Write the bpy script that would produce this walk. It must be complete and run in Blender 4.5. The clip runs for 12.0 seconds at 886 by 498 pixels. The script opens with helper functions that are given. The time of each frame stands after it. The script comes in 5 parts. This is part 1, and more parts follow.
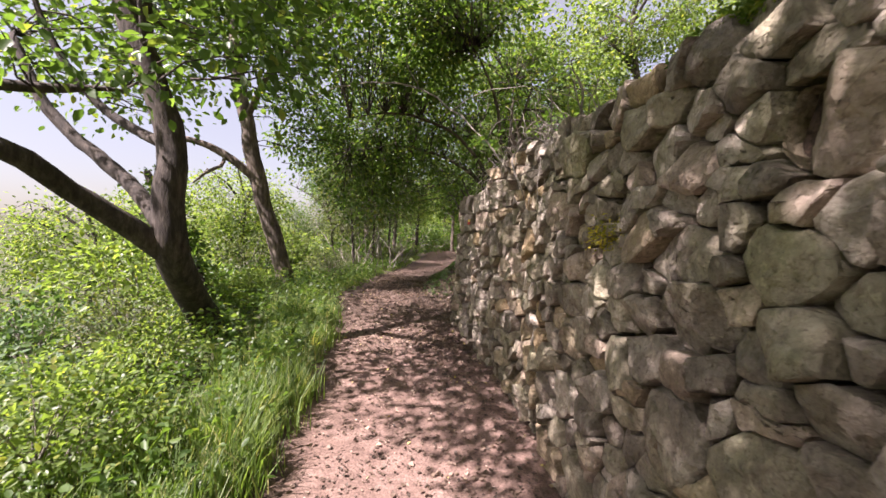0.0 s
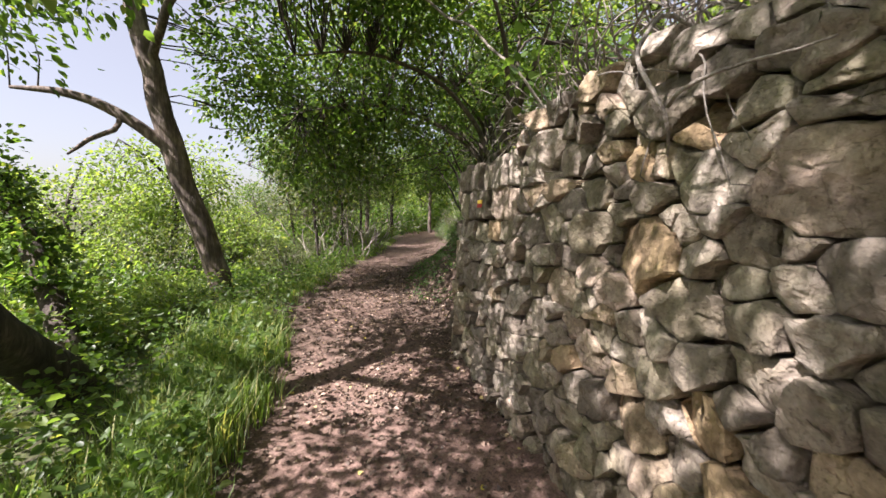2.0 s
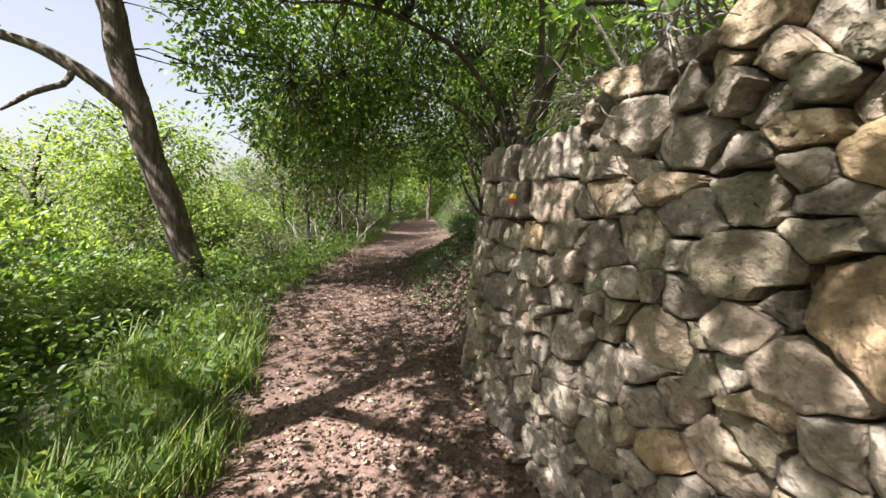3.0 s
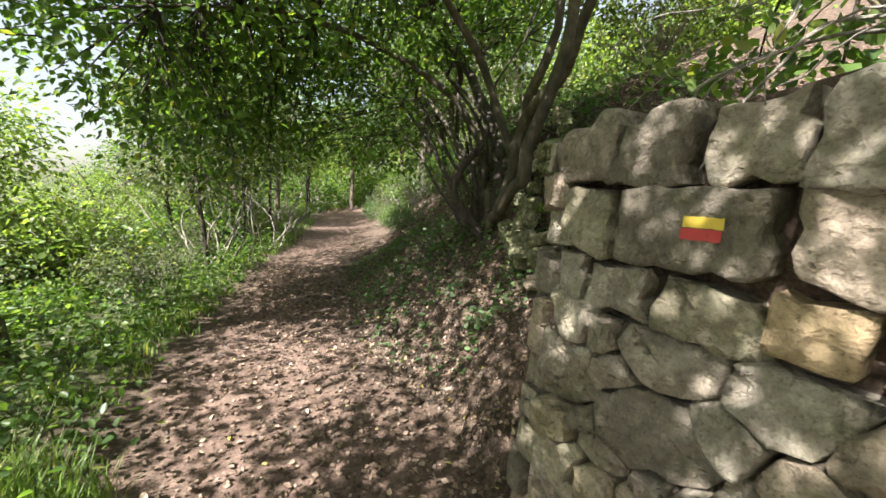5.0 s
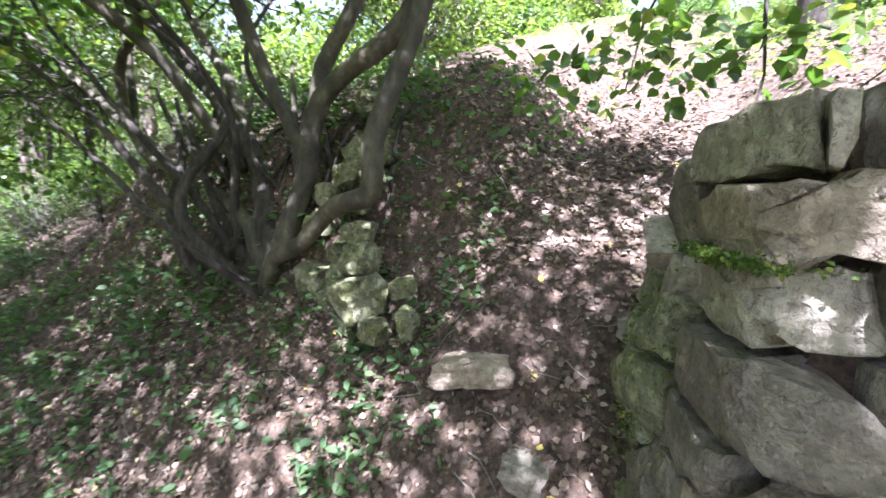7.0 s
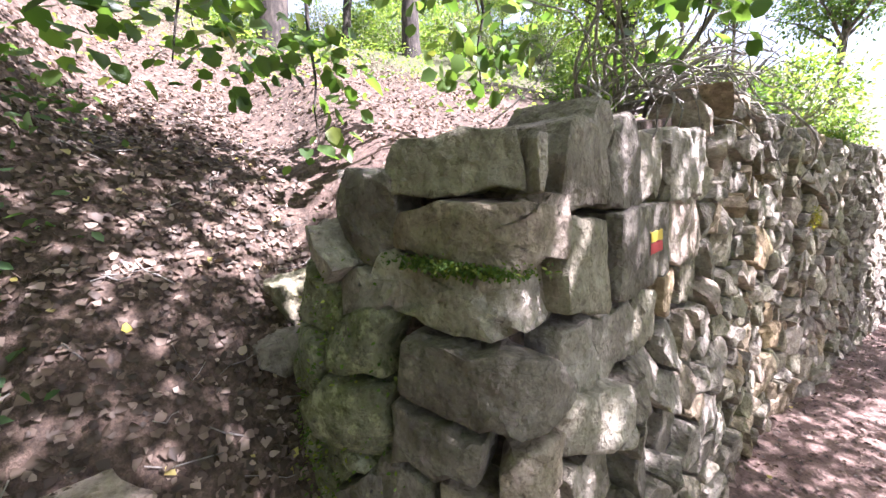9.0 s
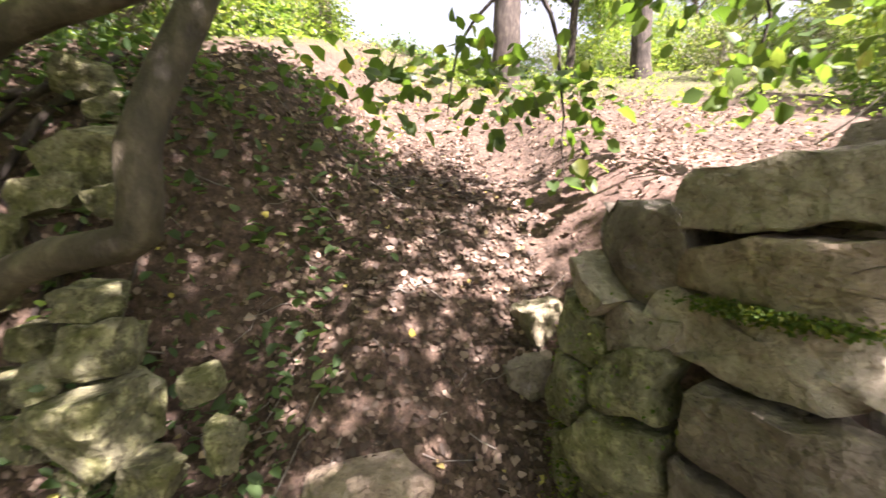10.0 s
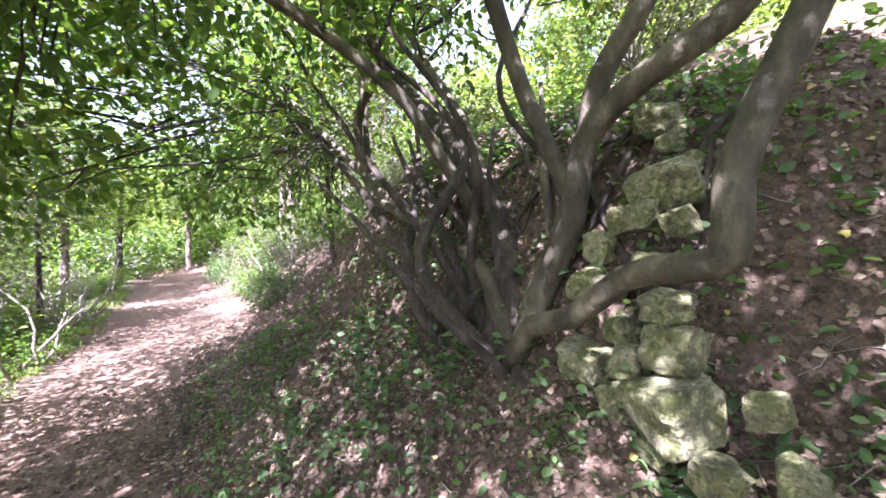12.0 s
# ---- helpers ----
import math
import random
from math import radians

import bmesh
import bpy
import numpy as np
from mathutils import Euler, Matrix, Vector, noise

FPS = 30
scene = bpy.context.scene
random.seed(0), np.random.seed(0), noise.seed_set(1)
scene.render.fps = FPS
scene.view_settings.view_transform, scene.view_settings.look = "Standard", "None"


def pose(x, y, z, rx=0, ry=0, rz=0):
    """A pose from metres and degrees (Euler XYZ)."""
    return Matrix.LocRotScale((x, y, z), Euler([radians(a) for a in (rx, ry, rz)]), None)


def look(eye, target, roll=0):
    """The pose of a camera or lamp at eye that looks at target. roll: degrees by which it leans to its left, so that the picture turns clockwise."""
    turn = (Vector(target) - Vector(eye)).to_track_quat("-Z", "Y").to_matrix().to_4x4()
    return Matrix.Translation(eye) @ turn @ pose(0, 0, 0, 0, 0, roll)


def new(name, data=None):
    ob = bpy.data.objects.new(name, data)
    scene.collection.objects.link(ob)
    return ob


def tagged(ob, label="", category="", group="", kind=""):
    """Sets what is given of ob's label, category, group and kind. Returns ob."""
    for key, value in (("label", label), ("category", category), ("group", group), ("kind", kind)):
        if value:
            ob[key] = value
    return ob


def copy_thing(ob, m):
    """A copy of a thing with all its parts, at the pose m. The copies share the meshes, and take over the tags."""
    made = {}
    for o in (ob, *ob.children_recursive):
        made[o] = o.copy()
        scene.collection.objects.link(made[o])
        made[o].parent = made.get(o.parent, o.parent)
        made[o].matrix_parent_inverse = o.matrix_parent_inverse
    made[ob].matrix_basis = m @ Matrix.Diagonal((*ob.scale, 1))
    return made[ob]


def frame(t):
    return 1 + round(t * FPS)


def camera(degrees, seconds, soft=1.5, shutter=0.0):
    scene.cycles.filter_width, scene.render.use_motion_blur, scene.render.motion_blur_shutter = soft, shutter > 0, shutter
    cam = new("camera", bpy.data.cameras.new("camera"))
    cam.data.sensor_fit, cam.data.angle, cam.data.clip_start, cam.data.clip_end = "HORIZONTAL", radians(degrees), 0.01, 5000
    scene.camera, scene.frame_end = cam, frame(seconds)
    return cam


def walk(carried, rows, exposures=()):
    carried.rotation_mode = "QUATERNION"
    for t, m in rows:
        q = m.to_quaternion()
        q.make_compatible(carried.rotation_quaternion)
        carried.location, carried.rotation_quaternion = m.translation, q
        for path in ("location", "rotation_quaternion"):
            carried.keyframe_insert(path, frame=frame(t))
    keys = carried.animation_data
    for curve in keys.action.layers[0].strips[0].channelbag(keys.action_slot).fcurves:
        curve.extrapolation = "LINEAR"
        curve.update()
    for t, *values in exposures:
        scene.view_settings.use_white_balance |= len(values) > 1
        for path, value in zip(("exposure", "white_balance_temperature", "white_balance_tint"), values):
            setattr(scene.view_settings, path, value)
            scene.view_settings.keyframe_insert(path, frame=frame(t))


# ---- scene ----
cam = camera(94.6, 12.0, shutter=0.15)
PATH = [
    (0, (0.013, 0.038, 1.559), (0.011, 2.037, 1.503), 0.1),
    (0.5, (-0.065, 0.543, 1.585), (0.005, 2.539, 1.479), -2.1),
    (1, (-0.054, 1.003, 1.606), (-0.042, 3.001, 1.507), 0.2),
    (1.5, (-0.096, 1.434, 1.588), (-0.082, 3.426, 1.407), -0.3),
    (2, (-0.178, 1.852, 1.671), (-0.056, 3.841, 1.506), -1.3),
    (2.5, (-0.208, 2.274, 1.706), (-0.08, 4.261, 1.52), 1.2),
    (3, (-0.276, 2.64, 1.726), (-0.131, 4.622, 1.495), 1.6),
    (3.2, (-0.337, 2.816, 1.738), (-0.123, 4.795, 1.548), 0.7),
    (4.8, (-0.541, 4.182, 1.84), (-0.098, 6.117, 1.596), 1.2),
    (5, (-0.581, 4.347, 1.858), (-0.057, 6.254, 1.56), 0.3),
    (5.5, (-0.618, 4.763, 1.864), (0.038, 6.637, 1.622), 0.4),
    (6, (-0.635, 5.157, 1.889), (0.296, 6.906, 1.616), 2.0),
    (6.5, (-0.657, 5.583, 1.918), (0.643, 7.078, 1.642), -1.3),
    (7, (-0.537, 5.933, 1.886), (1.152, 6.975, 1.643), -1.1),
    (7.5, (-0.372, 6.219, 1.902), (1.582, 6.498, 1.578), 1.1),
    (7.7, (-0.321, 6.313, 1.908), (1.65, 6.225, 1.577), 0.6),
    (9.3, (-0.259, 6.345, 1.951), (1.36, 5.224, 1.6), -0.8),
    (9.5, (-0.243, 6.369, 1.942), (1.499, 5.43, 1.652), -0.6),
    (10, (-0.248, 6.474, 1.961), (1.734, 6.283, 1.766), -1.4),
    (10.5, (-0.261, 6.573, 1.972), (1.633, 7.19, 1.789), -1.9),
    (11, (-0.304, 6.61, 2.01), (1.326, 7.759, 1.859), -1.3),
    (11.5, (-0.356, 6.634, 2.008), (1.061, 8.042, 1.903), -0.6),
    (12, (-0.409, 6.65, 2.021), (0.726, 8.294, 1.919), -2.2),
]
walk(cam, [(t, look(eye, target, roll)) for t, eye, target, roll in PATH], [(0, 1.8, 6400, 29), (2.5, 1.85, 6300, 19), (3, 1.92, 6300, 16), (5, 2.18, 6300, 9), (6, 2.68, 5850, 13), (7, 3.12, 5250, 21), (7.5, 3.38, 5200, 25), (9.5, 2.75, 6000, 28), (10.5, 3.0, 6900, 24), (11, 3.15, 6100, 18), (11.5, 3.2, 5700, 14), (12, 3.55, 5500, 32)])

# ---- world, sun, exposure ----
SUN_AZ, SUN_EL = radians(235), radians(52)      # direction towards the sun, clockwise from +y
world = bpy.data.worlds.new("world")
scene.world = world
world.use_nodes = True
wn = world.node_tree
sky = wn.nodes.new("ShaderNodeTexSky")
sky.sky_type, sky.sun_disc = "NISHITA", False
sky.sun_elevation, sky.sun_rotation = SUN_EL, SUN_AZ
sky.air_density, sky.dust_density, sky.ozone_density = 1.0, 3.0, 1.0
haze = wn.nodes.new("ShaderNodeMix")      # thin bright haze over the whole sky
haze.data_type, haze.blend_type = "RGBA", "ADD"
haze.inputs[0].default_value, haze.inputs[7].default_value = 1.0, (2.6, 2.35, 1.85, 1)
wn.links.new(sky.outputs[0], haze.inputs[6])
wn.links.new(haze.outputs[2], wn.nodes["Background"].inputs[0])
wn.nodes["Background"].inputs[1].default_value = 0.043
TO_SUN = Vector((math.sin(SUN_AZ) * math.cos(SUN_EL), math.cos(SUN_AZ) * math.cos(SUN_EL), math.sin(SUN_EL)))
sun = new("sun", bpy.data.lights.new("sun", "SUN"))
sun.data.energy, sun.data.angle, sun.data.color = 5.0, radians(0.6), (1.0, 0.95, 0.88)
sun.matrix_world = look(TO_SUN * 60, (0, 0, 0))

R = np.random.RandomState(7)


# ---- materials ----
def nodes_of(m):
    m.use_nodes = True
    t = m.node_tree
    return t, t.nodes["Principled BSDF"], t.nodes["Material Output"]


def add(t, kind, **values):
    n = t.nodes.new(kind)
    for k, v in values.items():
        n.inputs[k].default_value = v
    return n


def ramp(t, source, stops):
    r = t.nodes.new("ShaderNodeValToRGB")
    e = r.color_ramp.elements
    while len(e) < len(stops):
        e.new(0.5)
    for el, (p, c) in zip(e, stops):
        el.position, el.color = p, (*c, 1)
    t.links.new(source, r.inputs[0])
    return r


def mix(t, mode, fac, a, b):
    n = t.nodes.new("ShaderNodeMix")
    n.data_type, n.blend_type = "RGBA", mode
    for sock, v in ((n.inputs[0], fac), (n.inputs[6], a), (n.inputs[7], b)):
        if hasattr(v, "links"):
            t.links.new(v, sock)
        elif isinstance(v, (int, float)):
            sock.default_value = v
        else:
            sock.default_value = (*v, 1)
    return n.outputs[2]


def bumped(t, bsdf, pos, layers):
    """Relief from noise layers of (scale, strength, distance)."""
    last = None
    for scale, strength, dist in layers:
        n = add(t, "ShaderNodeTexNoise", Scale=scale, Detail=5.0, Roughness=0.65)
        t.links.new(pos, n.inputs["Vector"])
        b = add(t, "ShaderNodeBump", Strength=strength, Distance=dist)
        t.links.new(n.outputs[0], b.inputs["Height"])
        if last:
            t.links.new(last, b.inputs["Normal"])
        last = b.outputs[0]
    t.links.new(last, bsdf.inputs["Normal"])


def position(t, stretch=(1, 1, 1)):
    g = t.nodes.new("ShaderNodeNewGeometry")
    m = t.nodes.new("ShaderNodeVectorMath")
    m.operation = "MULTIPLY"
    m.inputs[1].default_value = stretch
    t.links.new(g.outputs["Position"], m.inputs[0])
    return m.outputs[0], g


def noise_of(t, pos, scale, detail=4.0, rough=0.6):
    n = add(t, "ShaderNodeTexNoise", Scale=scale, Detail=detail, Roughness=rough)
    t.links.new(pos, n.inputs["Vector"])
    return n.outputs[0]


def add_noise_colour(t, pos, scale):
    n = add(t, "ShaderNodeTexNoise", Scale=scale, Detail=4.0, Roughness=0.6)
    t.links.new(pos, n.inputs["Vector"])
    return n.outputs[1]


def stone_material():
    m = bpy.data.materials.new("limestone")
    t, b, _ = nodes_of(m)
    pos, g = position(t)
    oi = t.nodes.new("ShaderNodeObjectInfo")
    body = ramp(t, noise_of(t, pos, 9, 6, 0.7), [(0.22, (0.165, 0.138, 0.11)), (0.5, (0.335, 0.292, 0.24)), (0.78, (0.54, 0.487, 0.418))])
    tint = ramp(t, oi.outputs["Random"], [(0.0, (0.62, 0.6, 0.58)), (0.16, (0.84, 0.81, 0.78)), (0.36, (1.0, 0.99, 0.98)), (0.52, (0.88, 0.88, 0.76)), (0.64, (1.08, 0.98, 0.93)), (0.76, (1.22, 1.2, 1.18)), (0.9, (1.1, 0.98, 0.8)), (0.965, (1.06, 0.88, 0.64))])
    tint.color_ramp.interpolation = "CONSTANT"
    c = mix(t, "MULTIPLY", 1.0, body.outputs[0], tint.outputs[0])
    veil = ramp(t, noise_of(t, pos, 3.4, 4, 0.55), [(0.38, (0.78, 0.76, 0.74)), (0.6, (1.1, 1.1, 1.1))])
    c = mix(t, "MULTIPLY", 1.0, c, veil.outputs[0])
    # pale lichen spots and green algae with their own shapes
    lich = ramp(t, noise_of(t, pos, 26, 3, 0.6), [(0.60, (0, 0, 0)), (0.67, (1, 1, 1))])
    c = mix(t, "MIX", lich.outputs[0], c, mix(t, "MULTIPLY", 1.0, c, (1.35, 1.36, 1.32)))
    alg = ramp(t, noise_of(t, pos, 2.3, 5, 0.6), [(0.5, (0, 0, 0)), (0.72, (0.65, 0.65, 0.65))])
    c = mix(t, "MIX", alg.outputs[0], c, mix(t, "MULTIPLY", 1.0, c, (0.78, 0.86, 0.55)))
    pit = ramp(t, noise_of(t, pos, 60, 3, 0.7), [(0.30, (0.45, 0.42, 0.4)), (0.42, (1, 1, 1))])
    c = mix(t, "MULTIPLY", 0.8, c, pit.outputs[0])
    b.inputs["Roughness"].default_value = 0.9
    crack = t.nodes.new("ShaderNodeTexVoronoi")
    crack.feature = "DISTANCE_TO_EDGE"
    crack.inputs["Scale"].default_value = 7.0
    warp = mix(t, "ADD", 0.14, pos, add_noise_colour(t, pos, 6))
    t.links.new(warp, crack.inputs["Vector"])
    line = ramp(t, crack.outputs["Distance"], [(0.0, (0.62, 0.6, 0.57)), (0.012, (1, 1, 1))])
    spotty = ramp(t, noise_of(t, pos, 3.1, 3, 0.5), [(0.46, (0, 0, 0)), (0.58, (1, 1, 1))])
    c = mix(t, "MULTIPLY", spotty.outputs[0], c, line.outputs[0])
    speck = ramp(t, noise_of(t, pos, 38, 6, 0.75), [(0.34, (0.72, 0.7, 0.68)), (0.5, (1, 1, 1)), (0.66, (1.2, 1.19, 1.17))])
    c = mix(t, "MULTIPLY", 0.9, c, speck.outputs[0])
    t.links.new(c, b.inputs["Base Color"])
    bumped(t, b, pos, [(9, 0.4, 0.03), (30, 0.8, 0.016), (120, 0.7, 0.005)])
    chip = t.nodes.new("ShaderNodeTexVoronoi")
    chip.inputs["Scale"].default_value = 17.0
    t.links.new(warp, chip.inputs["Vector"])
    flake = add(t, "ShaderNodeBump", Strength=0.65, Distance=0.035)
    t.links.new(chip.outputs["Distance"], flake.inputs["Height"])
    t.links.new(b.inputs["Normal"].links[0].from_socket, flake.inputs["Normal"])
    t.links.new(flake.outputs[0], b.inputs["Normal"])
    return m


def moss_stone_material():
    m = bpy.data.materials.new("mossy_limestone")
    t, b, _ = nodes_of(m)
    pos, g = position(t)
    body = ramp(t, noise_of(t, pos, 7, 6, 0.7), [(0.28, (0.07, 0.066, 0.04)), (0.5, (0.2, 0.19, 0.115)), (0.7, (0.4, 0.385, 0.26))])
    green = ramp(t, noise_of(t, pos, 11, 5, 0.6), [(0.45, (0, 0, 0)), (0.62, (0.8, 0.8, 0.8))])
    c = mix(t, "MIX", green.outputs[0], body.outputs[0], (0.15, 0.155, 0.05))
    b.inputs["Roughness"].default_value = 0.95
    pale = ramp(t, noise_of(t, pos, 30, 4, 0.65), [(0.52, (0, 0, 0)), (0.64, (0.7, 0.7, 0.7))])
    c = mix(t, "MIX", pale.outputs[0], c, (0.42, 0.41, 0.22))
    pit = ramp(t, noise_of(t, pos, 48, 4, 0.7), [(0.34, (0.35, 0.33, 0.28)), (0.48, (1, 1, 1))])
    c = mix(t, "MULTIPLY", 0.85, c, pit.outputs[0])
    t.links.new(c, b.inputs["Base Color"])
    bumped(t, b, pos, [(12, 0.7, 0.05), (32, 0.9, 0.025), (110, 0.7, 0.007)])
    return m


def soil_material():
    m = bpy.data.materials.new("earth_and_litter")
    t, b, _ = nodes_of(m)
    pos, g = position(t)
    at = t.nodes.new("ShaderNodeAttribute")
    at.attribute_name = "trodden"
    path = ramp(t, noise_of(t, pos, 5, 7, 0.75), [(0.28, (0.10, 0.060, 0.046)), (0.5, (0.21, 0.135, 0.108)), (0.72, (0.33, 0.225, 0.185))])
    litter = ramp(t, noise_of(t, pos, 22, 6, 0.75), [(0.3, (0.03, 0.021, 0.016)), (0.5, (0.085, 0.056, 0.04)), (0.68, (0.19, 0.13, 0.096))])
    wild = ramp(t, noise_of(t, pos, 3.5, 6, 0.7), [(0.35, (0.04, 0.035, 0.018)), (0.55, (0.06, 0.075, 0.022)), (0.7, (0.12, 0.12, 0.05))])
    a2 = t.nodes.new("ShaderNodeAttribute")
    a2.attribute_name = "wild"
    c = mix(t, "MIX", at.outputs["Fac"], litter.outputs[0], path.outputs[0])
    c = mix(t, "MIX", a2.outputs["Fac"], c, wild.outputs[0])
    grit = ramp(t, noise_of(t, pos, 70, 3, 0.7), [(0.36, (0.55, 0.52, 0.5)), (0.5, (1, 1, 1)), (0.68, (1.35, 1.3, 1.25))])
    c = mix(t, "MULTIPLY", 0.8, c, grit.outputs[0])
    t.links.new(c, b.inputs["Base Color"])
    b.inputs["Roughness"].default_value = 0.95
    bumped(t, b, pos, [(6, 0.5, 0.05), (35, 0.7, 0.02), (120, 0.5, 0.006)])
    return m


def bark_material(name, dark, mid, light, stretch=(1, 1, 0.25), scale=22, rough=0.9):
    m = bpy.data.materials.new(name)
    t, b, _ = nodes_of(m)
    pos, g = position(t, stretch)
    c = ramp(t, noise_of(t, pos, scale, 6, 0.7), [(0.3, dark), (0.5, mid), (0.72, light)]).outputs[0]
    pos2, _ = position(t)
    patch = ramp(t, noise_of(t, pos2, 4.5, 4, 0.6), [(0.42, (0.7, 0.7, 0.68)), (0.62, (1.15, 1.15, 1.1))])
    c = mix(t, "MULTIPLY", 1.0, c, patch.outputs[0])
    t.links.new(c, b.inputs["Base Color"])
    b.inputs["Roughness"].default_value = rough
    bumped(t, b, pos, [(scale, 0.8, 0.02), (scale * 4, 0.5, 0.006)])
    return m


def leaf_material(name, stops, through_light=0.45, rough=0.42, lit=(1.9, 2.0, 0.8)):
    m = bpy.data.materials.new(name)
    t, b, out = nodes_of(m)
    g = t.nodes.new("ShaderNodeNewGeometry")
    c = ramp(t, g.outputs["Random Per Island"], stops).outputs[0]
    pos, _ = position(t)
    blotch = ramp(t, noise_of(t, pos, 2.0, 3), [(0.35, (0.8, 0.82, 0.8)), (0.65, (1.2, 1.17, 1.1))])
    c = mix(t, "MULTIPLY", 1.0, c, blotch.outputs[0])
    t.links.new(c, b.inputs["Base Color"])
    b.inputs["Roughness"].default_value = rough
    tr = t.nodes.new("ShaderNodeBsdfTranslucent")
    t.links.new(mix(t, "MULTIPLY", 1.0, c, lit), tr.inputs[0])
    mx = t.nodes.new("ShaderNodeMixShader")
    mx.inputs[0].default_value = through_light
    t.links.new(b.outputs[0], mx.inputs[1])
    t.links.new(tr.outputs[0], mx.inputs[2])
    t.links.new(mx.outputs[0], out.inputs[0])
    return m


def paint_material(name, colour):
    m = bpy.data.materials.new(name)
    t, b, _ = nodes_of(m)
    pos, _ = position(t)
    wear = ramp(t, noise_of(t, pos, 60, 4, 0.7), [(0.28, (0.6, 0.58, 0.5)), (0.42, (1, 1, 1))])
    t.links.new(mix(t, "MULTIPLY", 1.0, colour, wear.outputs[0]), b.inputs["Base Color"])
    b.inputs["Roughness"].default_value = 0.75
    bumped(t, b, pos, [(60, 0.25, 0.003)])
    return m


STONE, MOSSY, SOIL = stone_material(), moss_stone_material(), soil_material()
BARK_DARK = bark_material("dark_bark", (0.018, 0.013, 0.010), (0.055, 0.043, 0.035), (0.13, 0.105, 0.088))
BARK_ROUGH = bark_material("fissured_bark", (0.03, 0.023, 0.018), (0.13, 0.10, 0.082), (0.34, 0.28, 0.24), (1, 1, 0.22), 16)
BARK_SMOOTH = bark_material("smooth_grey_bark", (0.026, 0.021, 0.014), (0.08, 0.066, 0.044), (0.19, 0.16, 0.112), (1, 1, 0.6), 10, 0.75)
TWIG = bark_material("dry_twig", (0.14, 0.115, 0.095), (0.29, 0.255, 0.225), (0.5, 0.46, 0.42), (1, 1, 1), 30)
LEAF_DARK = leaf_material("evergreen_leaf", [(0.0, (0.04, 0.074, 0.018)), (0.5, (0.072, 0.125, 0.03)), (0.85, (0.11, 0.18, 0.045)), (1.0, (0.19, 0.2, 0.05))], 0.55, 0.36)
LEAF_MID = leaf_material("oak_leaf", [(0.0, (0.042, 0.080, 0.020)), (0.5, (0.075, 0.132, 0.032)), (0.9, (0.115, 0.18, 0.048)), (1.0, (0.19, 0.21, 0.05))], 0.5)
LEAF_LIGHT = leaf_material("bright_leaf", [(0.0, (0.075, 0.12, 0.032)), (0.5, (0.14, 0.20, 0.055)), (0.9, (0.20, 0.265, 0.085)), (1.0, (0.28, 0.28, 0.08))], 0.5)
LEAF_GREY = leaf_material("dull_leaf", [(0.0, (0.05, 0.065, 0.035)), (0.5, (0.085, 0.105, 0.05)), (1.0, (0.15, 0.165, 0.085))], 0.35, 0.6)
IVY = leaf_material("ivy_leaf", [(0.0, (0.05, 0.09, 0.035)), (0.6, (0.085, 0.15, 0.06)), (1.0, (0.15, 0.22, 0.1))], 0.4, 0.6)
GRASS = leaf_material("grass_blade", [(0.0, (0.075, 0.125, 0.032)), (0.5, (0.135, 0.205, 0.055)), (0.85, (0.21, 0.28, 0.095)), (1.0, (0.38, 0.34, 0.17))], 0.45, 0.5)
DEAD = leaf_material("fallen_leaf", [(0.0, (0.045, 0.03, 0.022)), (0.4, (0.11, 0.075, 0.054)), (0.7, (0.17, 0.118, 0.088)), (0.9, (0.29, 0.212, 0.17)), (0.985, (0.42, 0.32, 0.26)), (1.0, (0.5, 0.42, 0.08))], 0.12, 0.65, (1.1, 1.0, 0.8))
MOSS = leaf_material("moss_tuft", [(0.0, (0.045, 0.09, 0.012)), (0.6, (0.09, 0.15, 0.02)), (1.0, (0.2, 0.22, 0.03))], 0.3, 0.8)
YELLOW_PLANT = leaf_material("yellowing_leaf", [(0.0, (0.16, 0.18, 0.03)), (0.6, (0.36, 0.31, 0.05)), (1.0, (0.5, 0.40, 0.08))], 0.4, 0.6)
YELLOW, RED = paint_material("yellow_paint", (0.72, 0.52, 0.07)), paint_material("red_paint", (0.52, 0.06, 0.06))


# ---- shapes ----
def fast_mesh(name, verts, faces, smooth=True):
    verts, faces = np.asarray(verts, np.float32), np.asarray(faces, np.int32)
    me = bpy.data.meshes.new(name)
    me.vertices.add(len(verts))
    me.vertices.foreach_set("co", verts.ravel())
    me.loops.add(faces.size)
    me.loops.foreach_set("vertex_index", faces.ravel())
    me.polygons.add(len(faces))
    me.polygons.foreach_set("loop_start", np.arange(0, faces.size, faces.shape[1], dtype=np.int32))
    me.update(calc_edges=True)
    me.validate()
    me.polygons.foreach_set("use_smooth", np.full(len(me.polygons), smooth))
    return me


def link(name, me, material, parent=None, label=""):
    me.materials.append(material)
    ob = new(name, me)
    if parent:
        ob.parent = parent
    if label:
        ob["label"] = label
    return ob


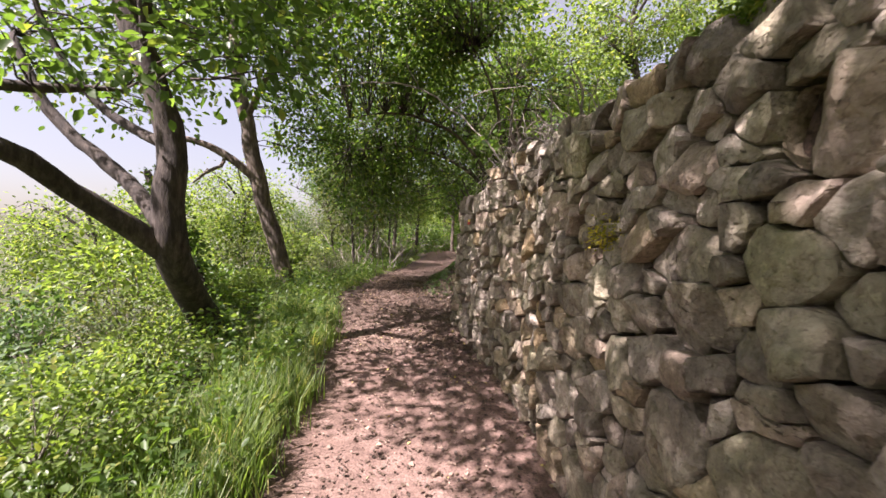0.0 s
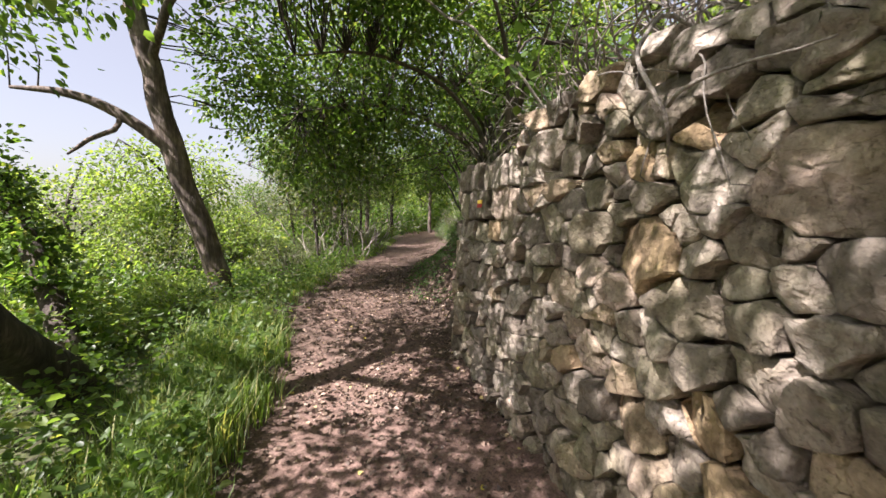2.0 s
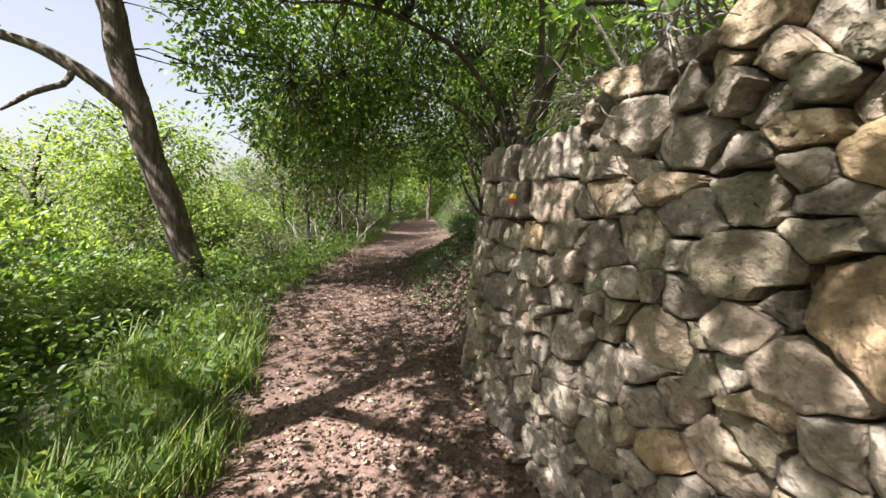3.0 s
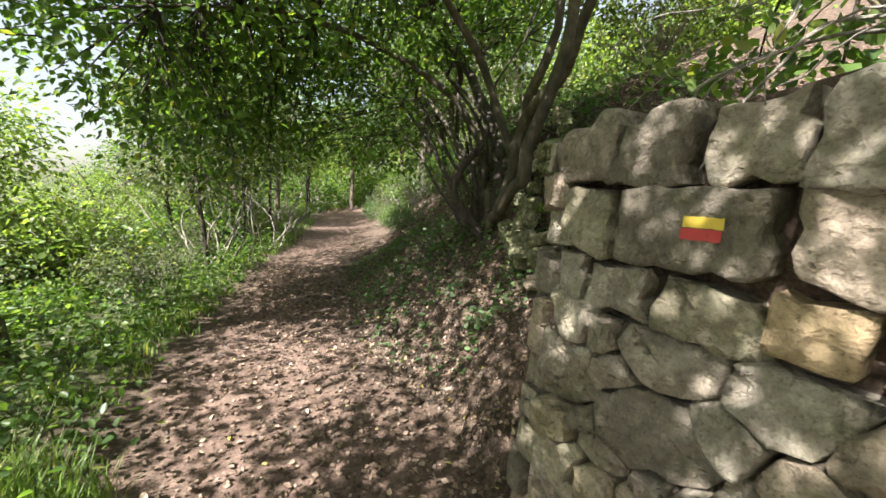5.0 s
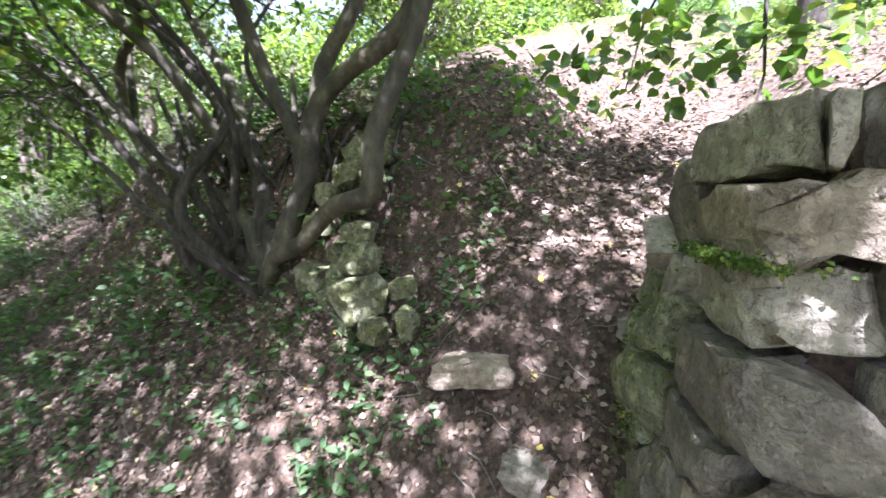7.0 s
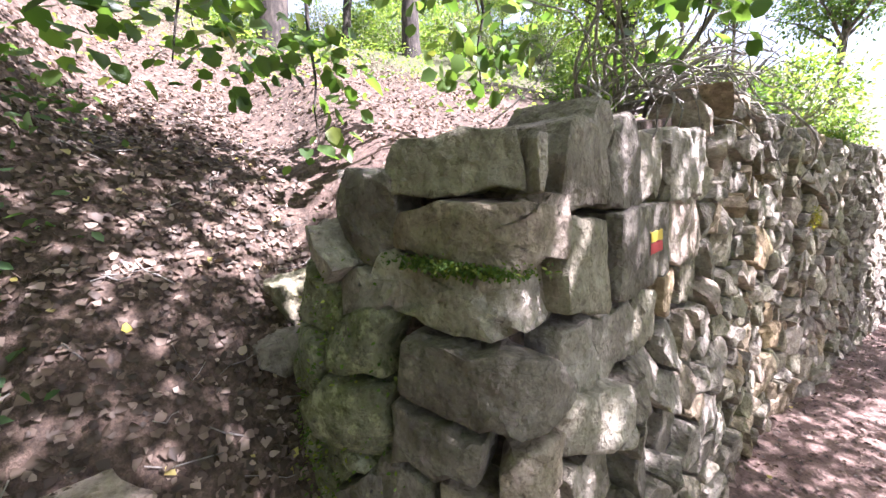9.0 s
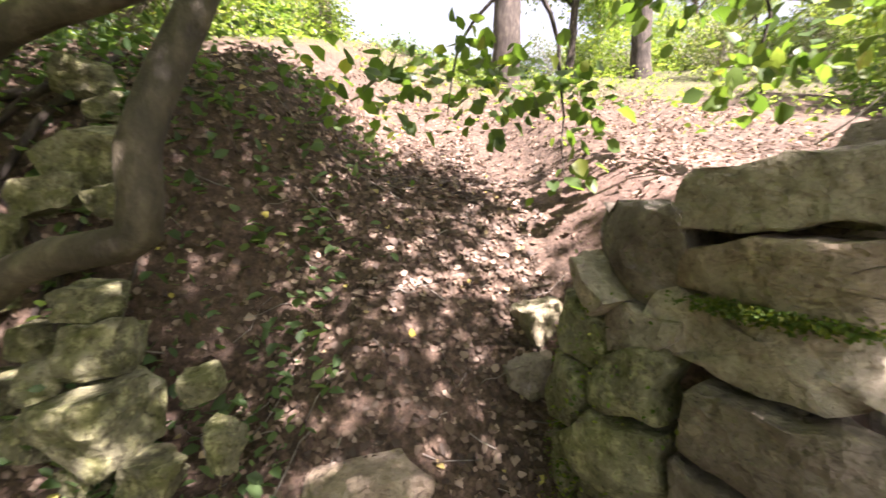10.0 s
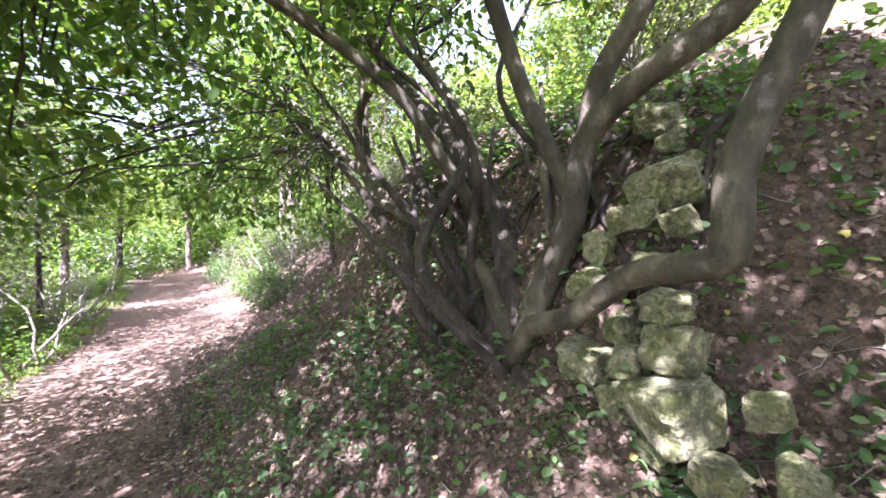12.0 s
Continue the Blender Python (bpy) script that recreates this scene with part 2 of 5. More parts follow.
def spline(points, step=0.12):
    """Catmull-Rom through the points, about step apart; columns beyond xyz (radius) go along."""
    p = np.array(points, float)
    p = np.vstack([2 * p[0] - p[1], p, 2 * p[-1] - p[-2]])
    out = []
    for i in range(1, len(p) - 2):
        n = max(2, int(np.linalg.norm(p[i + 1, :3] - p[i, :3]) / step))
        for u in np.linspace(0, 1, n, endpoint=False):
            out.append(0.5 * (2 * p[i] + (p[i + 1] - p[i - 1]) * u + (2 * p[i - 1] - 5 * p[i] + 4 * p[i + 1] - p[i + 2]) * u * u
                              + (3 * p[i] - p[i - 1] - 3 * p[i + 1] + p[i + 2]) * u ** 3))
    out.append(p[-2])
    return np.array(out)


def tube(points, sides=10, rough=0.12, step=0.12, wobble=0.0):
    """A tapered limb along points of (x, y, z, radius): verts and quads, closed at the tip."""
    c = spline(points, step)
    if wobble:
        for i in range(1, len(c) - 1):
            c[i, :3] += np.array(noise.noise_vector(Vector(c[i, :3]) * 3.1)) * wobble
    tang = np.gradient(c[:, :3], axis=0)
    tang /= np.linalg.norm(tang, axis=1)[:, None] + 1e-9
    up = np.array([0.3, 0.2, 1.0]) if abs(tang[0, 2]) < 0.8 else np.array([1.0, 0.1, 0.1])
    verts, a = [], np.cross(tang[0], up)
    ang = np.linspace(0, 2 * np.pi, sides, endpoint=False)
    for i in range(len(c)):
        a = a - tang[i] * np.dot(a, tang[i])
        a /= np.linalg.norm(a) + 1e-9
        b = np.cross(tang[i], a)
        r = max(c[i, 3], 0.002)
        for j, w in enumerate(ang):
            d = a * np.cos(w) + b * np.sin(w)
            q = c[i, :3] + d * r
            k = 1 + rough * noise.noise(Vector(q * np.array([1, 1, 0.45]) * (0.55 / r)))
            verts.append(c[i, :3] + d * r * k)
    n = len(c)
    faces = [(i * sides + j, i * sides + (j + 1) % sides, (i + 1) * sides + (j + 1) % sides, (i + 1) * sides + j) for i in range(n - 1) for j in range(sides)]
    verts += [c[-1, :3] + tang[-1] * c[-1, 3] * 0.6, c[0, :3]]
    tip, foot = len(verts) - 2, len(verts) - 1
    tri = [((n - 1) * sides + j, (n - 1) * sides + (j + 1) % sides, tip) for j in range(sides)] + [((j + 1) % sides, j, foot) for j in range(sides)]
    return verts, faces, tri


def limb(name, points, material, parent, sides=10, rough=0.12, label="", step=0.12, wobble=0.0):
    v, f, tri = tube(points, sides, rough, step, wobble)
    me = bpy.data.meshes.new(name)
    me.from_pydata([tuple(x) for x in v], [], f + tri)
    me.polygons.foreach_set("use_smooth", [True] * len(me.polygons))
    me.update()
    return link(name, me, material, parent, label)


def unit(v):
    return v / (np.linalg.norm(v, axis=1)[:, None] + 1e-9)


def leaves(pos, size, along, normal, rs, width=0.62, curl=0.12):
    """One folded six-point leaf at every place: verts and quads."""
    n = len(pos)
    along = unit(along)
    side = unit(np.cross(along, normal))
    nor = np.cross(side, along)
    L = size[:, None]
    w = L * width * 0.5
    lift = L * curl * rs.uniform(0.2, 1.6, (n, 1))
    droop = L * rs.uniform(-0.25, 0.1, (n, 1))
    v = np.stack([pos,
                  pos + along * L * 0.33 - side * w * 0.92 + nor * lift,
                  pos + along * L * 0.70 - side * w * 0.80 + nor * (lift + droop * 0.5),
                  pos + along * L + nor * droop,
                  pos + along * L * 0.70 + side * w * 0.80 + nor * (lift + droop * 0.5),
                  pos + along * L * 0.33 + side * w * 0.92 + nor * lift], 1).reshape(-1, 3)
    base = (np.arange(n) * 6)[:, None]
    f = np.concatenate([base + np.array([[0, 3, 2, 1]]), base + np.array([[0, 5, 4, 3]])])
    return v, f


def in_blobs(blobs, n, rs, shell=0.35):
    """n places inside ellipsoids (cx, cy, cz, rx, ry, rz), denser towards their skin."""
    b = np.array(blobs, float)
    vol = b[:, 3] * b[:, 4] * b[:, 5]
    k = rs.choice(len(b), n, p=vol ** 0.8 / (vol ** 0.8).sum())
    d = unit(rs.normal(size=(n, 3)))
    r = rs.uniform(shell, 1.0, (n, 1)) ** 0.6
    return b[k, :3] + d * r * b[k, 3:], d


def crown(name, parent, blobs, clumps, per, spread, size, material, seed, anchors=None, twig_mat=None, width=0.62, label="", keep=None, droop=0.35):
    """Foliage: clumps of leaves in ellipsoids, with thin twigs that run to them from the nearest limb."""
    rs = np.random.RandomState(seed)
    c, d = in_blobs(blobs, clumps, rs)
    if keep is not None:
        ok = keep(c)
        c, d = c[ok], d[ok]
    n = len(c) * per
    k = np.repeat(np.arange(len(c)), per)
    sp = spread * rs.uniform(0.5, 1.3, (len(c), 1))
    off = rs.normal(size=(n, 3)) * sp[k] * np.array([1, 1, 0.75])
    pos = c[k] + off
    along = off + d[k] * spread * 0.6 + rs.normal(size=(n, 3)) * spread * 0.6 - np.array([0, 0, spread * droop])
    normal = np.array([0, 0, 1.0]) + rs.normal(size=(n, 3)) * 0.55
    sz = size * rs.uniform(0.55, 1.25, n)
    v, f = leaves(pos, sz, along, normal, rs, width)
    ob = tagged(link(name, fast_mesh(name, v, f), material, parent, label), kind="stuff")
    if anchors is not None:
        A = np.array(anchors, float)[:, :3]
        V, F, m = [], [], 0
        for i in range(0, len(c), 2):
            a = A[np.argmin(((A - c[i]) ** 2).sum(1))]
            far = np.linalg.norm(a - c[i])
            if far > 1.3:
                a = c[i] + (a - c[i]) * (rs.uniform(0.5, 1.1) / far)
            bend = rs.normal(size=3) * 0.12 * np.linalg.norm(a - c[i]) * 0.6
            pts = np.array([a, a * 0.66 + c[i] * 0.34 + bend, a * 0.3 + c[i] * 0.7 + bend * 0.6, c[i] + d[i] * spread])
            rad = [0.013, 0.009, 0.006, 0.0025]
            t = unit(np.diff(pts, axis=0))
            s1 = unit(np.cross(t[:1], np.array([[0.3, 0.5, 0.8]])))[0]
            s2 = np.cross(t[0], s1)
            for p, r in zip(pts, rad):
                for w in (0, 2.094, 4.189):
                    V.append(p + (s1 * math.cos(w) + s2 * math.sin(w)) * r)
            for j in range(3):
                for w in range(3):
                    F.append((m + j * 3 + w, m + j * 3 + (w + 1) % 3, m + j * 3 + 3 + (w + 1) % 3, m + j * 3 + 3 + w))
            m += 12
        tagged(link("twigwork", fast_mesh("twigwork", V, F), twig_mat or BARK_DARK, parent), kind="stuff")
    return ob


def value_noise(x, y, scale, seed):
    rs = np.random.RandomState(seed)
    T = rs.uniform(-1, 1, (64, 64))
    u, w = np.asarray(x) * scale, np.asarray(y) * scale
    i, j = np.floor(u).astype(int), np.floor(w).astype(int)
    a, b = u - i, w - j
    a, b = a * a * (3 - 2 * a), b * b * (3 - 2 * b)
    g = lambda p, q: T[p % 64, q % 64]
    return (g(i, j) * (1 - a) + g(i + 1, j) * a) * (1 - b) + (g(i, j + 1) * (1 - a) + g(i + 1, j + 1) * a) * b


# ---- the lie of the land ----
def left_edge(y):
    return np.interp(y, [-6, 2.5, 3.4, 5.5, 7.3, 9.8, 11.7, 15.7, 25], [-1.0, -1.08, -1.12, -1.45, -1.85, -1.85, -1.9, -1.45, -1.0])


def wall_x(y):
    return np.interp(y, [-4, -1, 0, 1, 2, 3, 3.5, 4.2, 5.2, 5.75], [1.02, 0.9, 0.86, 0.84, 0.80, 0.745, 0.69, 0.55, 0.33, 0.235])


def right_edge(y):
    return np.interp(y, [-4, 5.0, 6.0, 6.6, 7.5, 8.7, 11.2, 15, 24, 40], [0.85, 0.3, 0.16, 0.02, -0.33, -0.47, -0.38, 0.0, 1.2, 4])


def path_height(y):
    return np.interp(y, [-40, -6, 0, 2.5, 4.2, 5.7, 7.2, 9, 15, 25, 60], [-2.0, -0.35, 0.01, 0.14, 0.28, 0.40, 0.49, 0.45, 0.42, 0.5, 1.2])


def smooth(a, b, v):
    u = np.clip((v - a) / (b - a), 0, 1)
    return u * u * (3 - 2 * u)


FAR_D, FAR_R = [8, 30, 200, 3000], [4.6, 9.0, 24, 70]


def ground(x, y, fine=True):
    x, y = np.asarray(x, float), np.asarray(y, float)
    hp = path_height(y)
    dl = left_edge(y) - x
    left = np.interp(dl, [0, 0.25, 0.9, 1.6, 2.6, 4.5, 8, 20, 60, 200, 700, 1800, 3000], [0, 0.07, 0.07, 0.0, -0.25, -0.95, -2.3, -7, -20, -40, -20, 90, 140])
    d = x - right_edge(y)
    gap = np.interp(d, [0, 0.25, 0.5, 0.75, 0.97, 1.6, 2.8] + FAR_D, [0, 0.22, 0.58, 0.82, 1.08, 1.58, 1.95] + FAR_R)
    tree = np.interp(d, [0, 0.3, 0.72, 1.06, 1.25, 1.36, 1.53, 1.68, 2.13, 2.75] + FAR_D, [0, 0.1, 0.5, 0.76, 0.92, 1.18, 1.55, 1.86, 2.26, 2.42] + FAR_R)
    far = np.interp(d, [0, 0.35, 0.85, 1.45, 1.95, 2.55, 3.5] + FAR_D, [0, 0.09, 0.28, 0.68, 1.1, 1.6, 2.0] + FAR_R)
    dw = x - wall_x(y)
    behind = np.interp(dw, [0.14, 0.34, 0.6, 8, 30, 200, 3000], [0, 1, 1.02, 2.6, 5.2, 13, 40]) * (1.93 - hp)
    right = behind + (gap - behind) * smooth(5.5, 6.1, y + 0.25 * np.clip(x - 0.9, 0, 1))
    right = right + (tree - right) * smooth(6.5, 7.15, y)
    right = right + (far - right) * smooth(9.6, 12.5, y)
    z = hp + np.where(dl > 0, left, np.where(d > 0, right, np.where((dw > 0) & (y < 5.6), right, 0)))
    rough = np.clip(np.abs(np.where(dl > 0, dl, d)) * (np.maximum(dl, d) > 0), 0, 1)
    if fine:
        z = z + 0.012 * value_noise(x, y, 3.1, 3) + 0.007 * value_noise(x, y, 9, 4) + rough * (0.05 * value_noise(x, y, 1.3, 5) + 0.03 * value_noise(x, y, 4.2, 6))
    # slightly hollow tread
    mid = (left_edge(y) + right_edge(y)) / 2
    return z - 0.03 * np.clip(1 - ((x - mid) / 0.75) ** 2, 0, 1)


def far_axis(lo, hi, step, reach):
    core = list(np.arange(lo, hi + 1e-6, step))
    a, s = [], step
    p = hi
    while p < reach:
        s *= 1.22
        p += s
        a.append(p)
    b, s, p = [], step, lo
    while p > -reach:
        s *= 1.22
        p -= s
        b.append(p)
    return np.array(b[::-1] + core + a)


def build_ground():
    xs, ys = far_axis(-3.2, 3.4, 0.075, 3000), far_axis(-2.5, 12.5, 0.085, 3000)
    X, Y = np.meshgrid(xs, ys)
    Z = ground(X, Y)
    V = np.stack([X, Y, Z], -1).reshape(-1, 3)
    nx, ny = len(xs), len(ys)
    i = (np.arange(ny - 1)[:, None] * nx + np.arange(nx - 1)).ravel()
    me = fast_mesh("ground", V, np.stack([i, i + 1, i + nx + 1, i + nx], 1))
    wob = 0.16 * value_noise(X, Y, 2.2, 9) + 0.08 * value_noise(X, Y, 7, 10)
    on = np.clip((X - left_edge(Y) + wob) / 0.25, 0, 1) * np.clip((np.where(Y < 5.8, 2, right_edge(Y)) - X + wob) / 0.3, 0, 1)
    a = me.attributes.new("trodden", "FLOAT", "POINT")
    a.data.foreach_set("value", (on * np.interp(Y, [-10, 4.0, 6.0, 9, 30], [1, 0.85, 0.35, 0.4, 0.75])).ravel().astype(np.float32))
    w = me.attributes.new("wild", "FLOAT", "POINT")
    away = np.maximum(np.clip((left_edge(Y) - X + wob) / 0.4, 0, 1), np.clip((X - 4.0 + wob * 4) / 3, 0, 0.8))
    w.data.foreach_set("value", away.ravel().astype(np.float32))
    tagged(link("ground", me, SOIL), "reddish trodden earth path between grassy verge and leaf-strewn bank", "ground", kind="structure")


build_ground()


# ---- the dry-stone wall ----
FACE = spline([(1.04, -4, 0), (0.9, -1, 0), (0.86, 0, 0), (0.84, 1, 0), (0.80, 2, 0), (0.745, 3, 0), (0.69, 3.5, 0), (0.55, 4.2, 0), (0.33, 5.2, 0), (0.225, 5.70, 0),
               (0.245, 5.84, 0), (0.45, 5.94, 0), (0.70, 6.04, 0), (0.88, 5.98, 0), (1.06, 5.65, 0), (1.22, 5.2, 0)], 0.03)[:, :2]
FACE_S = np.concatenate([[0], np.cumsum(np.linalg.norm(np.diff(FACE, axis=0), axis=1))])
LENGTH = FACE_S[-1]
CORNER = FACE_S[np.argmin(np.linalg.norm(FACE - np.array([0.235, 5.80]), axis=1))]


def face_point(s):
    return np.array([np.interp(s, FACE_S, FACE[:, 0]), np.interp(s, FACE_S, FACE[:, 1])])


def face_normal(s):
    t = face_point(min(s + 0.05, LENGTH)) - face_point(max(s - 0.05, 0))
    t /= np.linalg.norm(t)
    return np.array([-t[1], t[0]])


def on_wall(s, z, depth):
    """A place depth metres in front of the battered face, s metres along it."""
    p, n = face_point(s), face_normal(s)
    q = p + n * (0.085 * (1.2 - z) + depth)
    return np.array([q[0], q[1], z])


def wall_top(s):
    x, y = face_point(s)
    if s < CORNER:
        return float(np.interp(y, [-4, 1, 2, 3, 4.1, 5.4, 5.8], [2.2, 2.20, 2.29, 2.32, 2.29, 2.12, 2.03]))
    return float(np.interp(s - CORNER, [0, 0.25, 0.5, 0.72, 1.0, 1.5], [2.03, 2.0, 1.88, 1.72, 1.62, 1.7]))


def wall_foot(s):
    p, n = face_point(s), face_normal(s)
    q = p + n * 0.14
    return float(ground(q[0], q[1], False)) - 0.10


def s_at(y):
    k = FACE_S < CORNER
    return float(np.interp(y, FACE[k, 1], FACE_S[k]))


COURSED, END_FACE = s_at(4.55), CORNER + 0.31


def courses():
    """Outlines of the coursed blocks by the open end, the marked one first."""
    rs = np.random.RandomState(46)
    a, b = CORNER - 0.12, END_FACE
    rows = [  # heights at the bottom and top, joints along the wall
        (1.635, 1.865, [a - 0.69, a - 0.25, a]), (1.635, 1.865, [COURSED, a - 0.69]), (1.865, 2.10, [COURSED, a - 0.98, a - 0.72, a - 0.48, a - 0.21, a + 0.04]),
        (1.46, 1.635, [COURSED, a - 0.88, a - 0.70, a - 0.40, a - 0.16, a]),
        (1.905, 2.04, [a + 0.045, a + 0.105, b + 0.02]), (1.785, 1.90, [a - 0.04, b + 0.04]), (1.632, 1.775, [a - 0.03, b + 0.10]), (1.455, 1.622, [a - 0.05, b + 0.01]),
        (1.325, 1.455, [a, a + 0.17, b]), (1.19, 1.325, [a, a + 0.30, b + 0.02]), (1.04, 1.19, [a, a + 0.14, b]), (0.90, 1.04, [a, a + 0.27, b]), (0.74, 0.90, [a, a + 0.2, b]), (0.58, 0.74, [a, a + 0.28, b]), (0.30, 0.58, [a, a + 0.2, b])]
    out = []
    for z0, z1, joints in rows:
        for s0, s1 in zip(joints[:-1], joints[1:]):
            top = min(z1, wall_top((s0 + s1) / 2) + 0.03)
            j = lambda k=0.014: rs.normal() * k
            n = max(1, int((s1 - s0) / 0.16))
            low = [(s0 + (s1 - s0) * u + j(), z0 + j(0.007)) for u in np.linspace(0.0, 1.0, n + 1)]
            high = [(s1 + (s0 - s1) * u + j(), top + j(0.005)) for u in np.linspace(0.04, 0.96, n + 1)]
            if len(out):      # every block but the marked one is out of square
                tilt = rs.uniform(-0.014, 0.014, 4)
                low = [(q, z + tilt[0] + (tilt[1] - tilt[0]) * u) for (q, z), u in zip(low, np.linspace(0, 1, n + 1))]
                high = [(q, z + tilt[2] + (tilt[3] - tilt[2]) * u) for (q, z), u in zip(high, np.linspace(0, 1, n + 1))]
                chip = rs.randint(4)
                c2 = rs.uniform(0.01, 0.04)
                if chip == 0:
                    low[0] = (low[0][0] + c2 * 0.3, low[0][1] + c2)
                elif chip == 1:
                    low[-1] = (low[-1][0] - c2 * 0.3, low[-1][1] + c2)
                elif chip == 2:
                    high[0] = (high[0][0] - c2 * 0.3, high[0][1] - c2)
                else:
                    high[-1] = (high[-1][0] + c2 * 0.3, high[-1][1] - c2)
            out.append([np.array(p) for p in low + high])
    return out


def stone_seeds():
    rs = np.random.RandomState(21)
    big = [(s_at(1.35), 1.30, 0.14), (s_at(1.75), 1.02, 0.11), (s_at(3.1), 1.75, 0.11), (s_at(4.0), 1.95, 0.12), (s_at(4.35), 1.55, 0.11)]
    seeds = list(big)
    for k in range(14000):
        s, u = rs.uniform(0, LENGTH), rs.uniform(0, 1)
        foot, top = wall_foot(s), wall_top(s)
        z = foot + u * (top - foot)
        y = face_point(s)[1]
        wide = 0.098 if 4.3 < y and s < CORNER + 0.2 and z > 1.2 else 0.102
        r = wide * rs.choice([0.42, 0.62, 0.8, 1.0, 1.22, 1.5], p=[0.16, 0.20, 0.22, 0.20, 0.14, 0.08])
        if z > top - r * 0.6 or (s > COURSED and z > 1.40 and s < END_FACE) or CORNER - 0.15 < s < END_FACE + 0.02:
            continue
        ok = True
        for a, b, q in seeds:
            if abs(a - s) < 0.5 and ((a - s) * 0.84) ** 2 + ((b - z) * 1.2) ** 2 < ((r + q) * 0.86) ** 2:
                ok = False
                break
        if ok:
            seeds.append((s, z, r))
    return np.array(seeds)


def clip(poly, n, c):
    """Keeps the part of a polygon where n . p <= c."""
    out = []
    for i in range(len(poly)):
        p, q = poly[i], poly[(i + 1) % len(poly)]
        a, b = np.dot(n, p) - c, np.dot(n, q) - c
        if a <= 0:
            out.append(p)
        if a * b < 0:
            out.append(p + (q - p) * (a / (a - b)))
    return out


def stone_shape(cell, rs, proud, lean, calm, gap=0.0):
    """Verts (along, height, depth) and faces of one rough block that fills a cell of the wall."""
    c = np.mean(cell, axis=0)
    pts = []
    for i in range(len(cell)):
        a, b = cell[i], cell[(i + 1) % len(cell)]
        L = np.linalg.norm(b - a)
        if L < 0.02:
            pts.append((a + b) / 2)
            continue
        k = min(0.32, rs.uniform(0.003, 0.016) / L)      # knocked-off corner
        inner = max(1, int(L / 0.05))
        for j in range(inner + 1):
            u = k + (1 - 2 * k) * j / inner
            bite = rs.normal(size=2) * 0.009 if 0 < j < inner else 0
            pts.append(a + (b - a) * u + bite)
    pts = np.array(pts)
    size = np.sqrt(np.mean(((pts - c) ** 2).sum(1)))
    pts = c + (pts - c) * (1 - (gap + rs.uniform(0.002, 0.011)) / max(size, 0.04)) + rs.normal(size=pts.shape) * 0.003
    n = len(pts)
    V, F = [], []
    # the front is broken into a few planes that meet along chipped ridges
    planes = [(rs.normal(size=2) * 0.05 * calm, 0.0)] + [(rs.normal(size=2) * 0.34 * calm, rs.uniform(0.008, 0.03)) for _ in range(2)]
    shift = Vector(rs.uniform(-9, 9, 3))
    rings = [(0.96, -0.17), (1.0, -0.02), (1.0, 0.66), (0.975, 0.97), (0.82, 1.0), (0.56, 1.0), (0.28, 1.0)]
    for k, (sc, dep) in enumerate(rings):
        for i, p in enumerate(pts):
            q = c + (p - c) * sc
            d = dep if k < 2 else proud * dep
            if k >= 2:
                q = q + rs.normal(size=2) * (0.002 + 0.010 * size * (k > 3)) * calm
                r = q - c
                cut = min(np.dot(a, r) + b for a, b in planes)
                w = Vector((q[0], q[1], 0)) + shift
                d += np.dot(lean, r) + cut + (0.35 + 0.65 * calm) * (0.013 * noise.noise(w * 14) + 0.008 * noise.noise(w * 36))
            V.append((q[0], q[1], d))
    V.append((c[0], c[1], proud * 1.02 + min(b for a, b in planes)))
    last = len(rings) - 1
    for k in range(last):
        for i in range(n):
            j = (i + 1) % n
            F.append((k * n + i, k * n + j, (k + 1) * n + j, (k + 1) * n + i))
    F += [(last * n + i, last * n + (i + 1) % n, (last + 1) * n) for i in range(n)]
    return V, F


